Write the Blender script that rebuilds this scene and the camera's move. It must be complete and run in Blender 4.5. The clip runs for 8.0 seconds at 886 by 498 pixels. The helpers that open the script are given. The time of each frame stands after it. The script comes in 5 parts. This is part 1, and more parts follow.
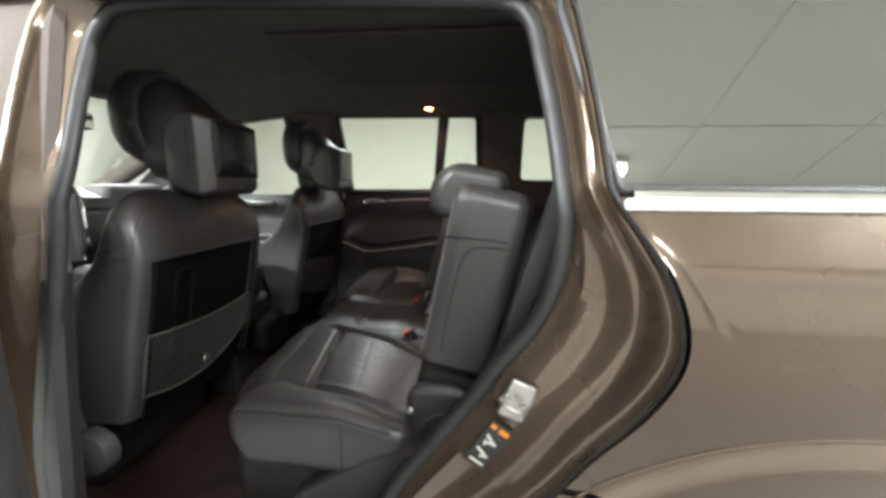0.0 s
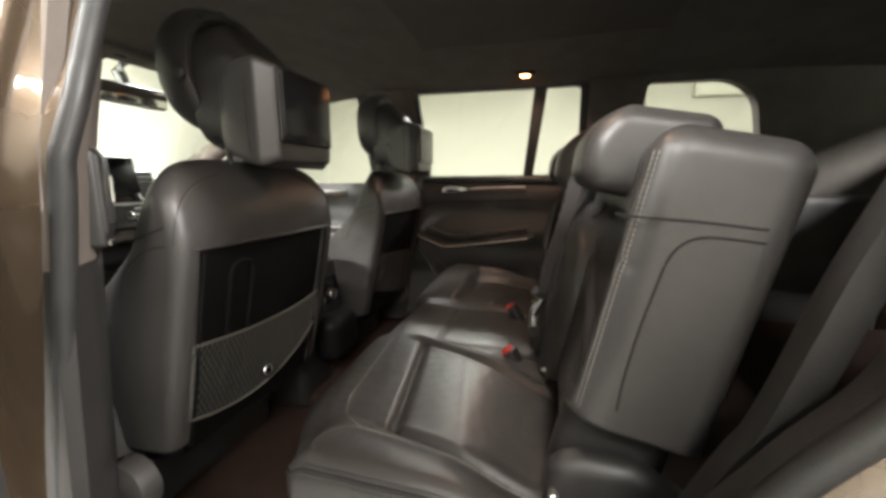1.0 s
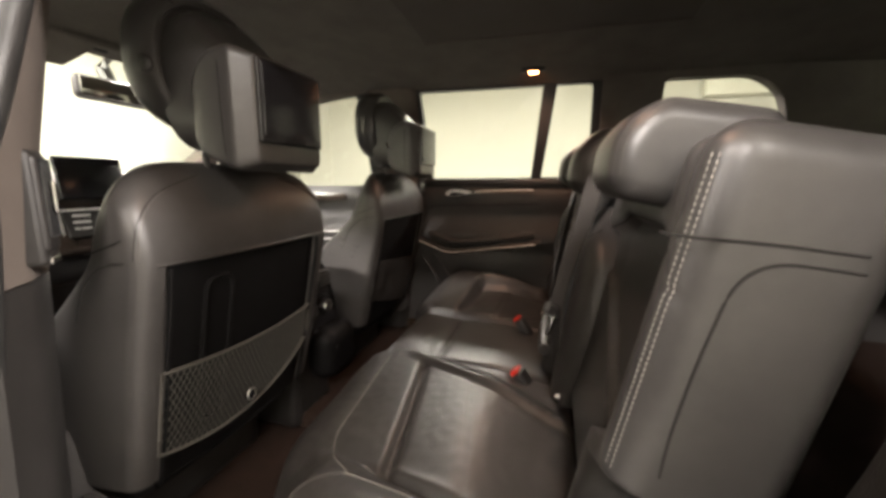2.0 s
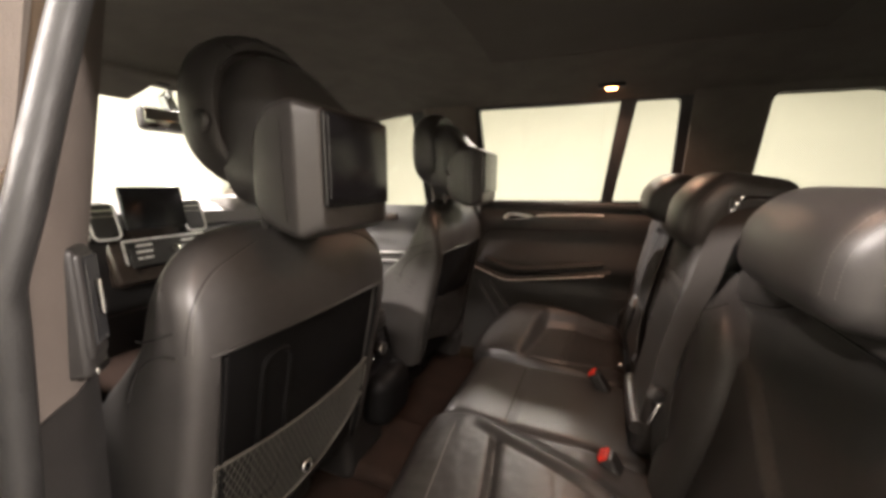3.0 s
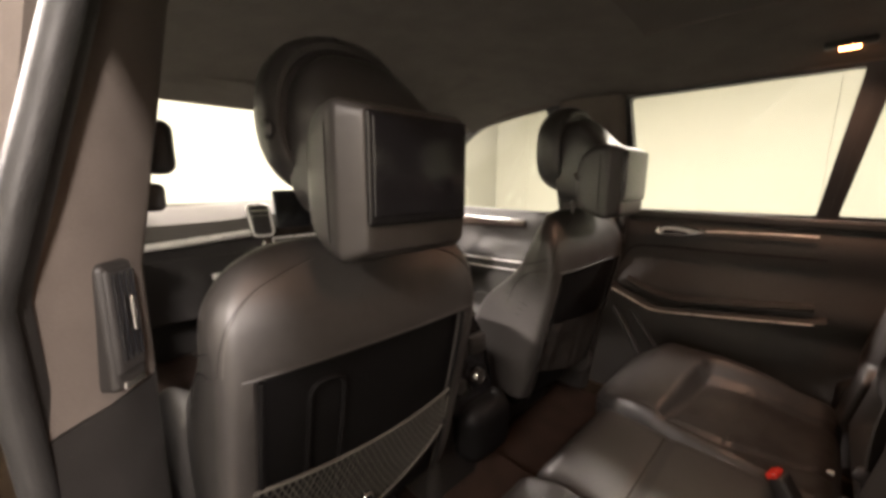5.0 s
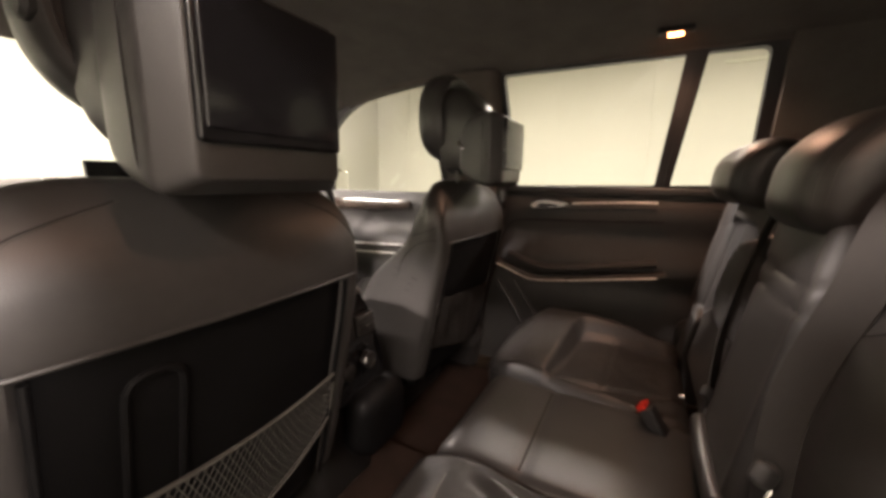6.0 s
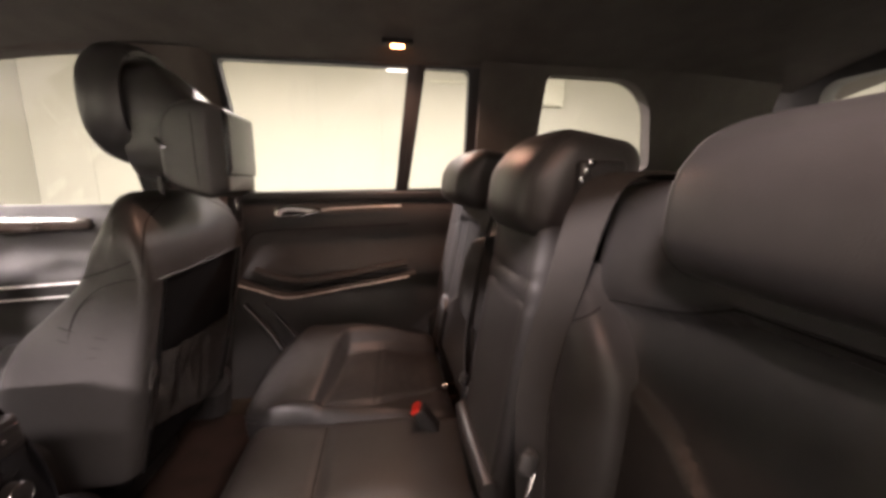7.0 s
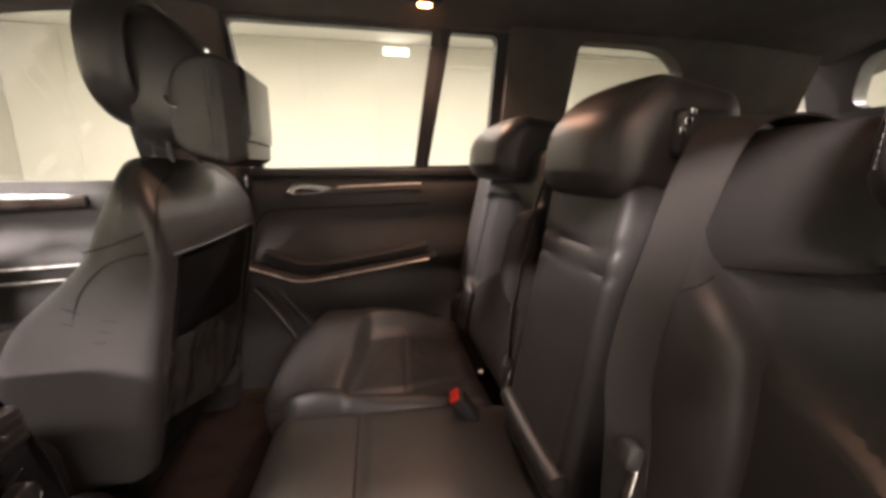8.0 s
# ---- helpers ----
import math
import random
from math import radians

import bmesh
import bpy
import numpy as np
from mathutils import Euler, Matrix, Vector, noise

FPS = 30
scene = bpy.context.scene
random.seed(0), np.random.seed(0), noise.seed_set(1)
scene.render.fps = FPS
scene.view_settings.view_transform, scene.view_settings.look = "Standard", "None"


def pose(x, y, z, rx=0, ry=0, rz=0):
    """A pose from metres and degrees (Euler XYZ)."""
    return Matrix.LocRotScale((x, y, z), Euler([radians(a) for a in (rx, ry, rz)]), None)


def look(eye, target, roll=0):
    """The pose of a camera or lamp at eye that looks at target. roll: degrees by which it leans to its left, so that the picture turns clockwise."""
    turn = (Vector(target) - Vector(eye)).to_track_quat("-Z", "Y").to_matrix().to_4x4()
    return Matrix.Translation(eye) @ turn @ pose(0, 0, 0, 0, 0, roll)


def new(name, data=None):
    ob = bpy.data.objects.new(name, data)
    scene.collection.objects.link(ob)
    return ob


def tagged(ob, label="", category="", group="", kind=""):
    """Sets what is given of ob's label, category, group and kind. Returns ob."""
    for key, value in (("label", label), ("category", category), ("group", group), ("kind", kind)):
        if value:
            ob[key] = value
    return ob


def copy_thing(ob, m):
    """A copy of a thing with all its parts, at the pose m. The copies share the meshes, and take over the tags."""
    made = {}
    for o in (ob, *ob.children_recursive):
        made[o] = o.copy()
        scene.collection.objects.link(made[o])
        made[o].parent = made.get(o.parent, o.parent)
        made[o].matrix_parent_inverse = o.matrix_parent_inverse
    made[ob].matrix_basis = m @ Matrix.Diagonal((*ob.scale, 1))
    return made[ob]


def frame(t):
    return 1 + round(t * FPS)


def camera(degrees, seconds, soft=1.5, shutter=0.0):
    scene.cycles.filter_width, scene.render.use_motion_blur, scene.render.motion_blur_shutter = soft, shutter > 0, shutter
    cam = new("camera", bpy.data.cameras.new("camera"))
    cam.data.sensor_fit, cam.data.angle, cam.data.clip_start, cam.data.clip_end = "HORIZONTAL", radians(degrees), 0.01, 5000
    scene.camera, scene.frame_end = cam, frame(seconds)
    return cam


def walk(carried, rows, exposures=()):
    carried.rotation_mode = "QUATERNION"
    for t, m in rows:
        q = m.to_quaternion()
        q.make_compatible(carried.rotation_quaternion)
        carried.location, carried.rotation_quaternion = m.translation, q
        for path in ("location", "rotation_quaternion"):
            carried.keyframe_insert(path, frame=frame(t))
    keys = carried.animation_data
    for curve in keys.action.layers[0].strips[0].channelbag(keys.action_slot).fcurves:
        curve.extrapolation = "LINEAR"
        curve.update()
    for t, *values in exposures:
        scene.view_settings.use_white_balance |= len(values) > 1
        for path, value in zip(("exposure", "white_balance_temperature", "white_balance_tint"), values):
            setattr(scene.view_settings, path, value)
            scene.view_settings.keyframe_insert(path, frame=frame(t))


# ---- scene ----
# World: x runs to the car's tail, y to its right-hand side (the far doors), z up.
cam = camera(99.3, 8.0, soft=3.6)
PATH = [
    (0, (0.207, -1.361, 1.236), (-0.014, 0.597, 0.895), 0.7),
    (0.5, (0.086, -1.275, 1.198), (-0.379, 0.639, 0.854), 0.2),
    (1, (0.036, -1.107, 1.174), (-0.494, 0.789, 0.821), 0.4),
    (2.5, (-0.015, -0.994, 1.2), (-0.603, 0.887, 0.855), 0.3),
    (3, (-0.096, -0.919, 1.286), (-0.844, 0.901, 0.928), 0.4),
    (3.5, (-0.119, -0.807, 1.333), (-1.256, 0.799, 0.97), 0.4),
    (4, (-0.095, -0.747, 1.331), (-1.501, 0.628, 0.967), 0.3),
    (5.5, (-0.078, -0.719, 1.26), (-1.446, 0.693, 0.893), 0.5),
    (6, (-0.119, -0.676, 1.216), (-1.034, 1.066, 0.855), 0.8),
    (6.5, (-0.129, -0.626, 1.219), (-0.361, 1.329, 0.863), 0.3),
    (7, (-0.135, -0.572, 1.235), (0.172, 1.372, 0.879), 0.0),
    (7.5, (-0.141, -0.545, 1.223), (0.35, 1.361, 0.867), -0.0),
    (8, (-0.22, -0.494, 1.191), (0.122, 1.435, 0.785), 0.1),
]
walk(cam, [(t, look(eye, target, roll)) for t, eye, target, roll in PATH],
     [(0.0, 2.1, 5650, 9), (0.5, 2.3, 5750, 9), (1.0, 2.52, 6150, 12), (2.5, 2.65, 6600, 18), (4.0, 2.65, 6800, 21),
      (6.0, 2.45, 6850, 23), (6.5, 2.65, 6650, 26), (7.0, 2.75, 6550, 30), (8.0, 2.75, 6650, 26)])

GROUND = 0.2

# ---- world and lights ----
world = bpy.data.worlds.new("world")
scene.world = world
world.use_nodes = True
world.node_tree.nodes["Background"].inputs["Color"].default_value = (0.9, 0.95, 1.0, 1)
world.node_tree.nodes["Background"].inputs["Strength"].default_value = 0.05


def area_lamp(name, place, target, w, h, watts, colour):
    data = bpy.data.lights.new(name, "AREA")
    data.shape, data.size, data.size_y, data.energy, data.color = "RECTANGLE", w, h, watts, colour
    ob = new(name, data)
    ob.matrix_world = look(place, target)
    return ob


TUBE = (1.0, 0.96, 0.87)
CEILING_Z = 3.3
# Out-of-view lamps added for brightness; only a front near one is inferred.
FIXTURES = [(-3.3, 1.9, 100), (-3.6, -1.6, 65), (-0.9, 3.9, 17.5), (-2.4, -3.5, 215), (1.9, 3.9, 24.5), (0.9, -3.6, 28), (3.9, -1.5, 205)]
for fx, fy, watts in FIXTURES:
    area_lamp("added_ceiling_lamp", (fx, fy, CEILING_Z - 0.12), (fx, fy, 0), 1.24, 0.30, watts, TUBE)

# ---- materials ----


def material(name, colour, rough=0.5, metal=0.0, spec=0.5, var=0.15, scale=8.0, bump=0.0, bump_scale=200.0,
             coat=0.0, coat_rough=0.05, rough_var=0.08, wear=0.0):
    m = bpy.data.materials.new(name)
    m.use_nodes = True
    nt = m.node_tree
    b = nt.nodes["Principled BSDF"]
    b.inputs["Roughness"].default_value = rough
    b.inputs["Metallic"].default_value = metal
    b.inputs["Specular IOR Level"].default_value = spec
    b.inputs["Coat Weight"].default_value = coat
    b.inputs["Coat Roughness"].default_value = coat_rough
    co = nt.nodes.new("ShaderNodeTexCoord")
    big = nt.nodes.new("ShaderNodeTexNoise")
    big.inputs["Scale"].default_value = scale
    big.inputs["Detail"].default_value = 5
    nt.links.new(co.outputs["Object"], big.inputs["Vector"])
    fine = nt.nodes.new("ShaderNodeTexNoise")
    fine.inputs["Scale"].default_value = scale * 14
    fine.inputs["Detail"].default_value = 3
    nt.links.new(co.outputs["Object"], fine.inputs["Vector"])
    add = nt.nodes.new("ShaderNodeMath")
    add.operation = "MULTIPLY_ADD"
    nt.links.new(fine.outputs["Fac"], add.inputs[0])
    add.inputs[1].default_value = 0.35
    nt.links.new(big.outputs["Fac"], add.inputs[2])
    ramp = nt.nodes.new("ShaderNodeMapRange")
    ramp.inputs["From Min"].default_value, ramp.inputs["From Max"].default_value = 0.4, 0.95
    ramp.inputs["To Min"].default_value, ramp.inputs["To Max"].default_value = 1 - var, 1 + var
    nt.links.new(add.outputs[0], ramp.inputs["Value"])
    mul = nt.nodes.new("ShaderNodeVectorMath")
    mul.operation = "SCALE"
    mul.inputs[0].default_value = colour
    nt.links.new(ramp.outputs[0], mul.inputs["Scale"])
    nt.links.new(mul.outputs[0], b.inputs["Base Color"])
    rr = nt.nodes.new("ShaderNodeMapRange")
    rr.inputs["From Min"].default_value, rr.inputs["From Max"].default_value = 0.3, 0.7
    rr.inputs["To Min"].default_value = max(0.02, rough - rough_var)
    rr.inputs["To Max"].default_value = min(1.0, rough + rough_var)
    nt.links.new(big.outputs["Fac"], rr.inputs["Value"])
    nt.links.new(rr.outputs[0], b.inputs["Roughness"])
    if bump:
        tex = nt.nodes.new("ShaderNodeTexVoronoi")
        tex.inputs["Scale"].default_value = bump_scale
        nt.links.new(co.outputs["Object"], tex.inputs["Vector"])
        soft = nt.nodes.new("ShaderNodeTexNoise")
        soft.inputs["Scale"].default_value = bump_scale * 0.06
        soft.inputs["Detail"].default_value = 4
        nt.links.new(co.outputs["Object"], soft.inputs["Vector"])
        mix = nt.nodes.new("ShaderNodeMath")
        mix.operation = "MULTIPLY_ADD"
        nt.links.new(soft.outputs["Fac"], mix.inputs[0])
        mix.inputs[1].default_value = wear
        nt.links.new(tex.outputs["Distance"], mix.inputs[2])
        bn = nt.nodes.new("ShaderNodeBump")
        bn.inputs["Strength"].default_value = bump
        bn.inputs["Distance"].default_value = 0.001
        nt.links.new(mix.outputs[0], bn.inputs["Height"])
        nt.links.new(bn.outputs["Normal"], b.inputs["Normal"])
    return m


def glass(name, tint, gloss=0.04):
    m = bpy.data.materials.new(name)
    m.use_nodes = True
    nt = m.node_tree
    nt.nodes.remove(nt.nodes["Principled BSDF"])
    out = nt.nodes["Material Output"]
    t = nt.nodes.new("ShaderNodeBsdfTransparent")
    t.inputs["Color"].default_value = (*tint, 1)
    g = nt.nodes.new("ShaderNodeBsdfGlossy")
    g.inputs["Roughness"].default_value = 0.02
    lw = nt.nodes.new("ShaderNodeLayerWeight")
    lw.inputs["Blend"].default_value = 0.5
    pw = nt.nodes.new("ShaderNodeMath")
    pw.operation = "POWER"
    pw.inputs[1].default_value = 4.0
    nt.links.new(lw.outputs["Facing"], pw.inputs[0])
    sc = nt.nodes.new("ShaderNodeMath")
    sc.operation = "MULTIPLY_ADD"
    sc.use_clamp = True
    sc.inputs[1].default_value = 0.9 - gloss
    sc.inputs[2].default_value = gloss
    nt.links.new(pw.outputs[0], sc.inputs[0])
    mix = nt.nodes.new("ShaderNodeMixShader")
    nt.links.new(sc.outputs[0], mix.inputs[0])
    nt.links.new(t.outputs[0], mix.inputs[1])
    nt.links.new(g.outputs[0], mix.inputs[2])
    nt.links.new(mix.outputs[0], out.inputs["Surface"])
    return m


def glow(name, colour, strength):
    m = bpy.data.materials.new(name)
    m.use_nodes = True
    b = m.node_tree.nodes["Principled BSDF"]
    b.inputs["Base Color"].default_value = (*colour, 1)
    b.inputs["Emission Color"].default_value = (*colour, 1)
    b.inputs["Emission Strength"].default_value = strength
    return m


LEATHER = material("black_leather", (0.037, 0.0345, 0.0328), 0.41, spec=0.5, var=0.22, scale=5, bump=0.10, bump_scale=750, wear=0.6, rough_var=0.035)
PLASTIC = material("black_plastic", (0.021, 0.0195, 0.0185), 0.45, var=0.2, scale=10, bump=0.25, bump_scale=600)
DARKTRIM = material("soft_door_trim", (0.034, 0.0315, 0.0295), 0.55, var=0.2, scale=7, bump=0.3, bump_scale=500)
SHELL = material("hard_black_shell", (0.0055, 0.0053, 0.0055), 0.55, spec=0.13, var=0.2, scale=10, bump=0.2, bump_scale=600)
PILLAR = material("grey_pillar_fabric", (0.118, 0.10, 0.088), 0.85, spec=0.2, var=0.12, scale=20, bump=0.3, bump_scale=700)
HEADLINER = material("dark_headliner_cloth", (0.138, 0.125, 0.113), 0.95, spec=0.1, var=0.15, scale=12, bump=0.3, bump_scale=800)
SHADE = material("sunroof_shade_cloth", (0.112, 0.101, 0.091), 0.9, spec=0.1, var=0.1, scale=10, bump=0.3, bump_scale=900)
CARPET = material("brown_black_carpet", (0.033, 0.0215, 0.017), 0.95, spec=0.1, var=0.3, scale=14, bump=0.8, bump_scale=350)
THREAD = material("grey_thread", (0.22, 0.205, 0.19), 0.7, var=0.1, scale=40)
SOFTTHREAD = material("charcoal_thread", (0.075, 0.070, 0.065), 0.7, var=0.1, scale=40)
DARKTHREAD = material("dark_seam", (0.019, 0.0178, 0.0167), 0.8, spec=0.2, var=0.1, scale=40)
PAINT = material("brown_metallic_paint", (0.100, 0.071, 0.047), 0.25, metal=0.7, var=0.06, scale=3, coat=1.0, coat_rough=0.02)
RUBBER = material("black_rubber_seal", (0.020, 0.0195, 0.019), 0.55, var=0.2, scale=18, bump=0.2, bump_scale=300)
CHROME = material("chrome", (0.75, 0.74, 0.72), 0.12, metal=1.0, var=0.05, scale=20, rough_var=0.04)
ALU = material("brushed_aluminium", (0.80, 0.79, 0.77), 0.32, metal=0.25, var=0.1, scale=30)
STEEL = material("zinc_steel", (0.55, 0.54, 0.52), 0.35, metal=1.0, var=0.15, scale=60)
GLOSSBLACK = material("gloss_black", (0.010, 0.010, 0.011), 0.18, var=0.1, scale=10, rough_var=0.02)
SCREEN = material("dark_screen_glass", (0.012, 0.012, 0.014), 0.16, var=0.1, scale=4, rough_var=0.02)
RED = material("red_button_plastic", (0.62, 0.03, 0.015), 0.4, var=0.08, scale=60)
WEBBING = material("grey_belt_webbing", (0.036, 0.0325, 0.030), 0.85, spec=0.25, var=0.12, scale=90, bump=0.5, bump_scale=900)
NETCORD = material("grey_net_cord", (0.066, 0.062, 0.054), 0.8, var=0.15, scale=90)
WOOD = material("dark_wood_veneer", (0.045, 0.034, 0.028), 0.14, var=0.4, scale=12, coat=0.8)
DASHTOP = material("dash_top_skin", (0.10, 0.092, 0.085), 0.6, var=0.12, scale=10, bump=0.3, bump_scale=500)
CLEAR = glass("clear_glass", (0.92, 0.95, 0.90))
TINTED = glass("privacy_glass", (0.10, 0.11, 0.10))
POUCH = material("hazy_clear_film", (0.055, 0.052, 0.048), 0.10, spec=0.9, var=0.1, scale=20)
POUCH.node_tree.nodes["Principled BSDF"].inputs["Alpha"].default_value = 0.36
WALLPAINT = material("cream_wall_paint", (0.42, 0.408, 0.362), 0.75, spec=0.2, var=0.03, scale=0.9, bump=0.15, bump_scale=60)
CEILPAINT = material("white_ceiling_board", (0.76, 0.75, 0.70), 0.8, spec=0.2, var=0.03, scale=1.2)
CONCRETE = material("grey_floor_screed", (0.12, 0.116, 0.107), 0.45, var=0.12, scale=1.5, bump=0.2, bump_scale=40)
STEELGREY = material("grey_painted_steel", (0.50, 0.49, 0.42), 0.5, var=0.08, scale=6)
TYRE = material("tyre_rubber", (0.02, 0.02, 0.02), 0.8, var=0.2, scale=20)
YELLOW = material("yellow_label", (0.66, 0.22, 0.015), 0.4, var=0.05, scale=40)
WHITELABEL = material("white_label", (0.6, 0.6, 0.57), 0.35, var=0.05, scale=60)
DIMGLASS = glow("dim_diffuser", (1.0, 0.95, 0.85), 1.2)
LAMPGLASS = glow("warm_lamp_lens", (1.0, 0.36, 0.11), 7.0)
TUBEGLASS = glow("tube_diffuser", (1.0, 0.95, 0.82), 6.0)

# ---- mesh helpers ----


def thing(name, place, label="", category="", group="", kind=""):
    ob = new(name)
    ob.empty_display_size = 0.05
    ob.location = place
    return tagged(ob, label, category, group, kind)


def origin_of(ob):
    p = Vector((0, 0, 0))
    while ob is not None:
        p += ob.location
        ob = ob.parent
    return p


def mesh_of(name, bm, mat, smooth=True):
    bmesh.ops.recalc_face_normals(bm, faces=bm.faces)
    me = bpy.data.meshes.new(name)
    bm.to_mesh(me)
    bm.free()
    for f in me.polygons:
        f.use_smooth = smooth
    if smooth:
        me.set_sharp_from_angle(angle=radians(42))
    for one in (mat if isinstance(mat, (list, tuple)) else [mat]):
        me.materials.append(one)
    return me


def part(name, bm, mat, parent, label="", smooth=True, kind=""):
    """One mesh under a thing or a part; the bmesh is in world metres."""
    bmesh.ops.translate(bm, verts=bm.verts, vec=-origin_of(parent))
    ob = new(name, mesh_of(name, bm, mat, smooth))
    ob.parent = parent
    return tagged(ob, label, "", "", kind)


def single(name, bm, mat, label, category, place=None, kind="", smooth=True, group=""):
    """A thing of one mesh."""
    if place is None:
        lo = [min(v.co[i] for v in bm.verts) for i in range(3)]
        hi = [max(v.co[i] for v in bm.verts) for i in range(3)]
        place = ((lo[0] + hi[0]) / 2, (lo[1] + hi[1]) / 2, lo[2])
    bmesh.ops.translate(bm, verts=bm.verts, vec=-Vector(place))
    ob = new(name, mesh_of(name, bm, mat, smooth))
    ob.location = place
    return tagged(ob, label, category, group, kind)


def axis_steps(half, r, core, arc):
    inner = max(half - r, 0.0)
    edge = [inner + r * math.tan(radians(45 * k / arc)) for k in range(1, arc + 1)]
    mid = [-inner + 2 * inner * k / core for k in range(core + 1)] if inner > 1e-6 else [0.0]
    return [-e for e in reversed(edge)] + mid + edge


def rbox(bm, centre, size, r, core=(1, 1, 1), arc=3, shape=None, turn=None):
    """A box with rounded edges; shape moves its points, turn is a matrix about its centre."""
    half = [s / 2 for s in size]
    r = min(r, min(half) * 0.999)
    st = [axis_steps(half[i], r, core[i], arc) for i in range(3)]
    seen = {}
    m = Matrix.Translation(centre) @ (turn if turn is not None else Matrix())

    def vert(q):
        core_p = [max(-(half[i] - r), min(half[i] - r, q[i])) for i in range(3)]
        d = Vector([q[i] - core_p[i] for i in range(3)])
        p = Vector(core_p) + (d.normalized() * r if d.length > 1e-9 else d)
        key = (round(p.x, 6), round(p.y, 6), round(p.z, 6))
        if key not in seen:
            if shape is not None:
                p = Vector(shape(p.x, p.y, p.z))
            seen[key] = bm.verts.new(m @ p)
        return seen[key]

    for a in range(3):
        u, v = (a + 1) % 3, (a + 2) % 3
        for sign in (-1, 1):
            for i in range(len(st[u]) - 1):
                for j in range(len(st[v]) - 1):
                    quad = []
                    for du, dv in ((0, 0), (1, 0), (1, 1), (0, 1)):
                        q = [0, 0, 0]
                        q[a], q[u], q[v] = sign * half[a], st[u][i + du], st[v][j + dv]
                        w = vert(q)
                        if w not in quad:
                            quad.append(w)
                    if len(quad) > 2:
                        try:
                            bm.faces.new(quad)
                        except ValueError:
                            pass
    return bm


def bx(centre, size, r, **k):
    return rbox(bmesh.new(), centre, size, r, **k)


def tube(bm, pts, radius, sides=6, closed=False, flat=1.0, up=(0, 0, 1)):
    """A tube along points; flat squeezes it along its normal."""
    pts = [Vector(p) for p in pts]
    n = len(pts)
    rings = []
    for i, p in enumerate(pts):
        a = pts[(i - 1) % n] if (closed or i) else p
        b = pts[(i + 1) % n] if (closed or i < n - 1) else p
        t = (b - a).normalized()
        ref = Vector(up)
        if abs(t.dot(ref)) > 0.95:
            ref = Vector((1, 0, 0)) if abs(t.x) < 0.9 else Vector((0, 1, 0))
        s = t.cross(ref).normalized()
        w = s.cross(t)
        rad = radius[i] if isinstance(radius, (list, tuple)) else radius
        rings.append([bm.verts.new(p + rad * (math.cos(2 * math.pi * k / sides) * s + flat * math.sin(2 * math.pi * k / sides) * w))
                      for k in range(sides)])
    for i in range(n if closed else n - 1):
        a, b = rings[i], rings[(i + 1) % n]
        for k in range(sides):
            bm.faces.new((a[k], a[(k + 1) % sides], b[(k + 1) % sides], b[k]))
    if not closed:
        bm.faces.new(rings[0])
        bm.faces.new(list(reversed(rings[-1])))
    return bm


def smooth_path(pts, steps=6, closed=False):
    """Catmull-Rom through the points."""
    pts = [Vector(p) for p in pts]
    n = len(pts)
    out = []
    for i in range(n if closed else n - 1):
        p0 = pts[(i - 1) % n] if (closed or i) else pts[0]
        p1, p2 = pts[i], pts[(i + 1) % n]
        p3 = pts[(i + 2) % n] if (closed or i < n - 2) else pts[-1]
        for k in range(steps):
            t = k / steps
            out.append(0.5 * (2 * p1 + (p2 - p0) * t + (2 * p0 - 5 * p1 + 4 * p2 - p3) * t * t + (3 * p1 - p0 - 3 * p2 + p3) * t ** 3))
    if not closed:
        out.append(pts[-1])
    return out


def smooth_path2(pts):
    return [(p.x, p.y) for p in smooth_path([(a, b, 0) for a, b in pts], 8)]


def loft(bm, rings, closed_ring=True, caps=True):
    vs = [[bm.verts.new(p) for p in r] for r in rings]
    n = len(vs[0])
    for a, b in zip(vs, vs[1:]):
        for k in range(n if closed_ring else n - 1):
            bm.faces.new((a[k], a[(k + 1) % n], b[(k + 1) % n], b[k]))
    if caps and closed_ring:
        bm.faces.new(list(reversed(vs[0])))
        bm.faces.new(vs[-1])
    return bm


def slab(bm, ring, thick):
    """A plate: the ring of points and the same ring moved by the vector thick."""
    t = Vector(thick)
    return loft(bm, [[Vector(p) for p in ring], [Vector(p) + t for p in ring]])


def bevel(bm, width, segments=2):
    edges = [e for e in bm.edges if len(e.link_faces) == 2 and e.calc_face_angle(0) > 0.5]
    bmesh.ops.bevel(bm, geom=edges, offset=width, segments=segments, affect="EDGES", clamp_overlap=True)
    return bm


def stitches(bm, pts, step=0.0046, length=0.0034, rad=0.00065):
    """Single threads in a row along a path."""
    pts = [Vector(p) for p in pts]
    run = 0.0
    for a, b in zip(pts, pts[1:]):
        d = (b - a).length
        w = (b - a).normalized()
        while run < d:
            p = a + w * run
            tube(bm, [p - w * length / 2, p, p + w * length / 2], [rad * 0.5, rad, rad * 0.5], 5)
            run += step
        run -= d
    return bm


def bump_at(d, w):
    return math.exp(-(d / w) ** 2)


def ease(a, b, v):
    t = max(0.0, min(1.0, (v - a) / (b - a)))
    return t * t * (3 - 2 * t)


# ---- the car's sides ----
SILL = 1.205


def side_y(z):
    """Half the width of the glass plane at a height."""
    return 0.777 - 0.344 * (z - SILL) if z > SILL else 0.777


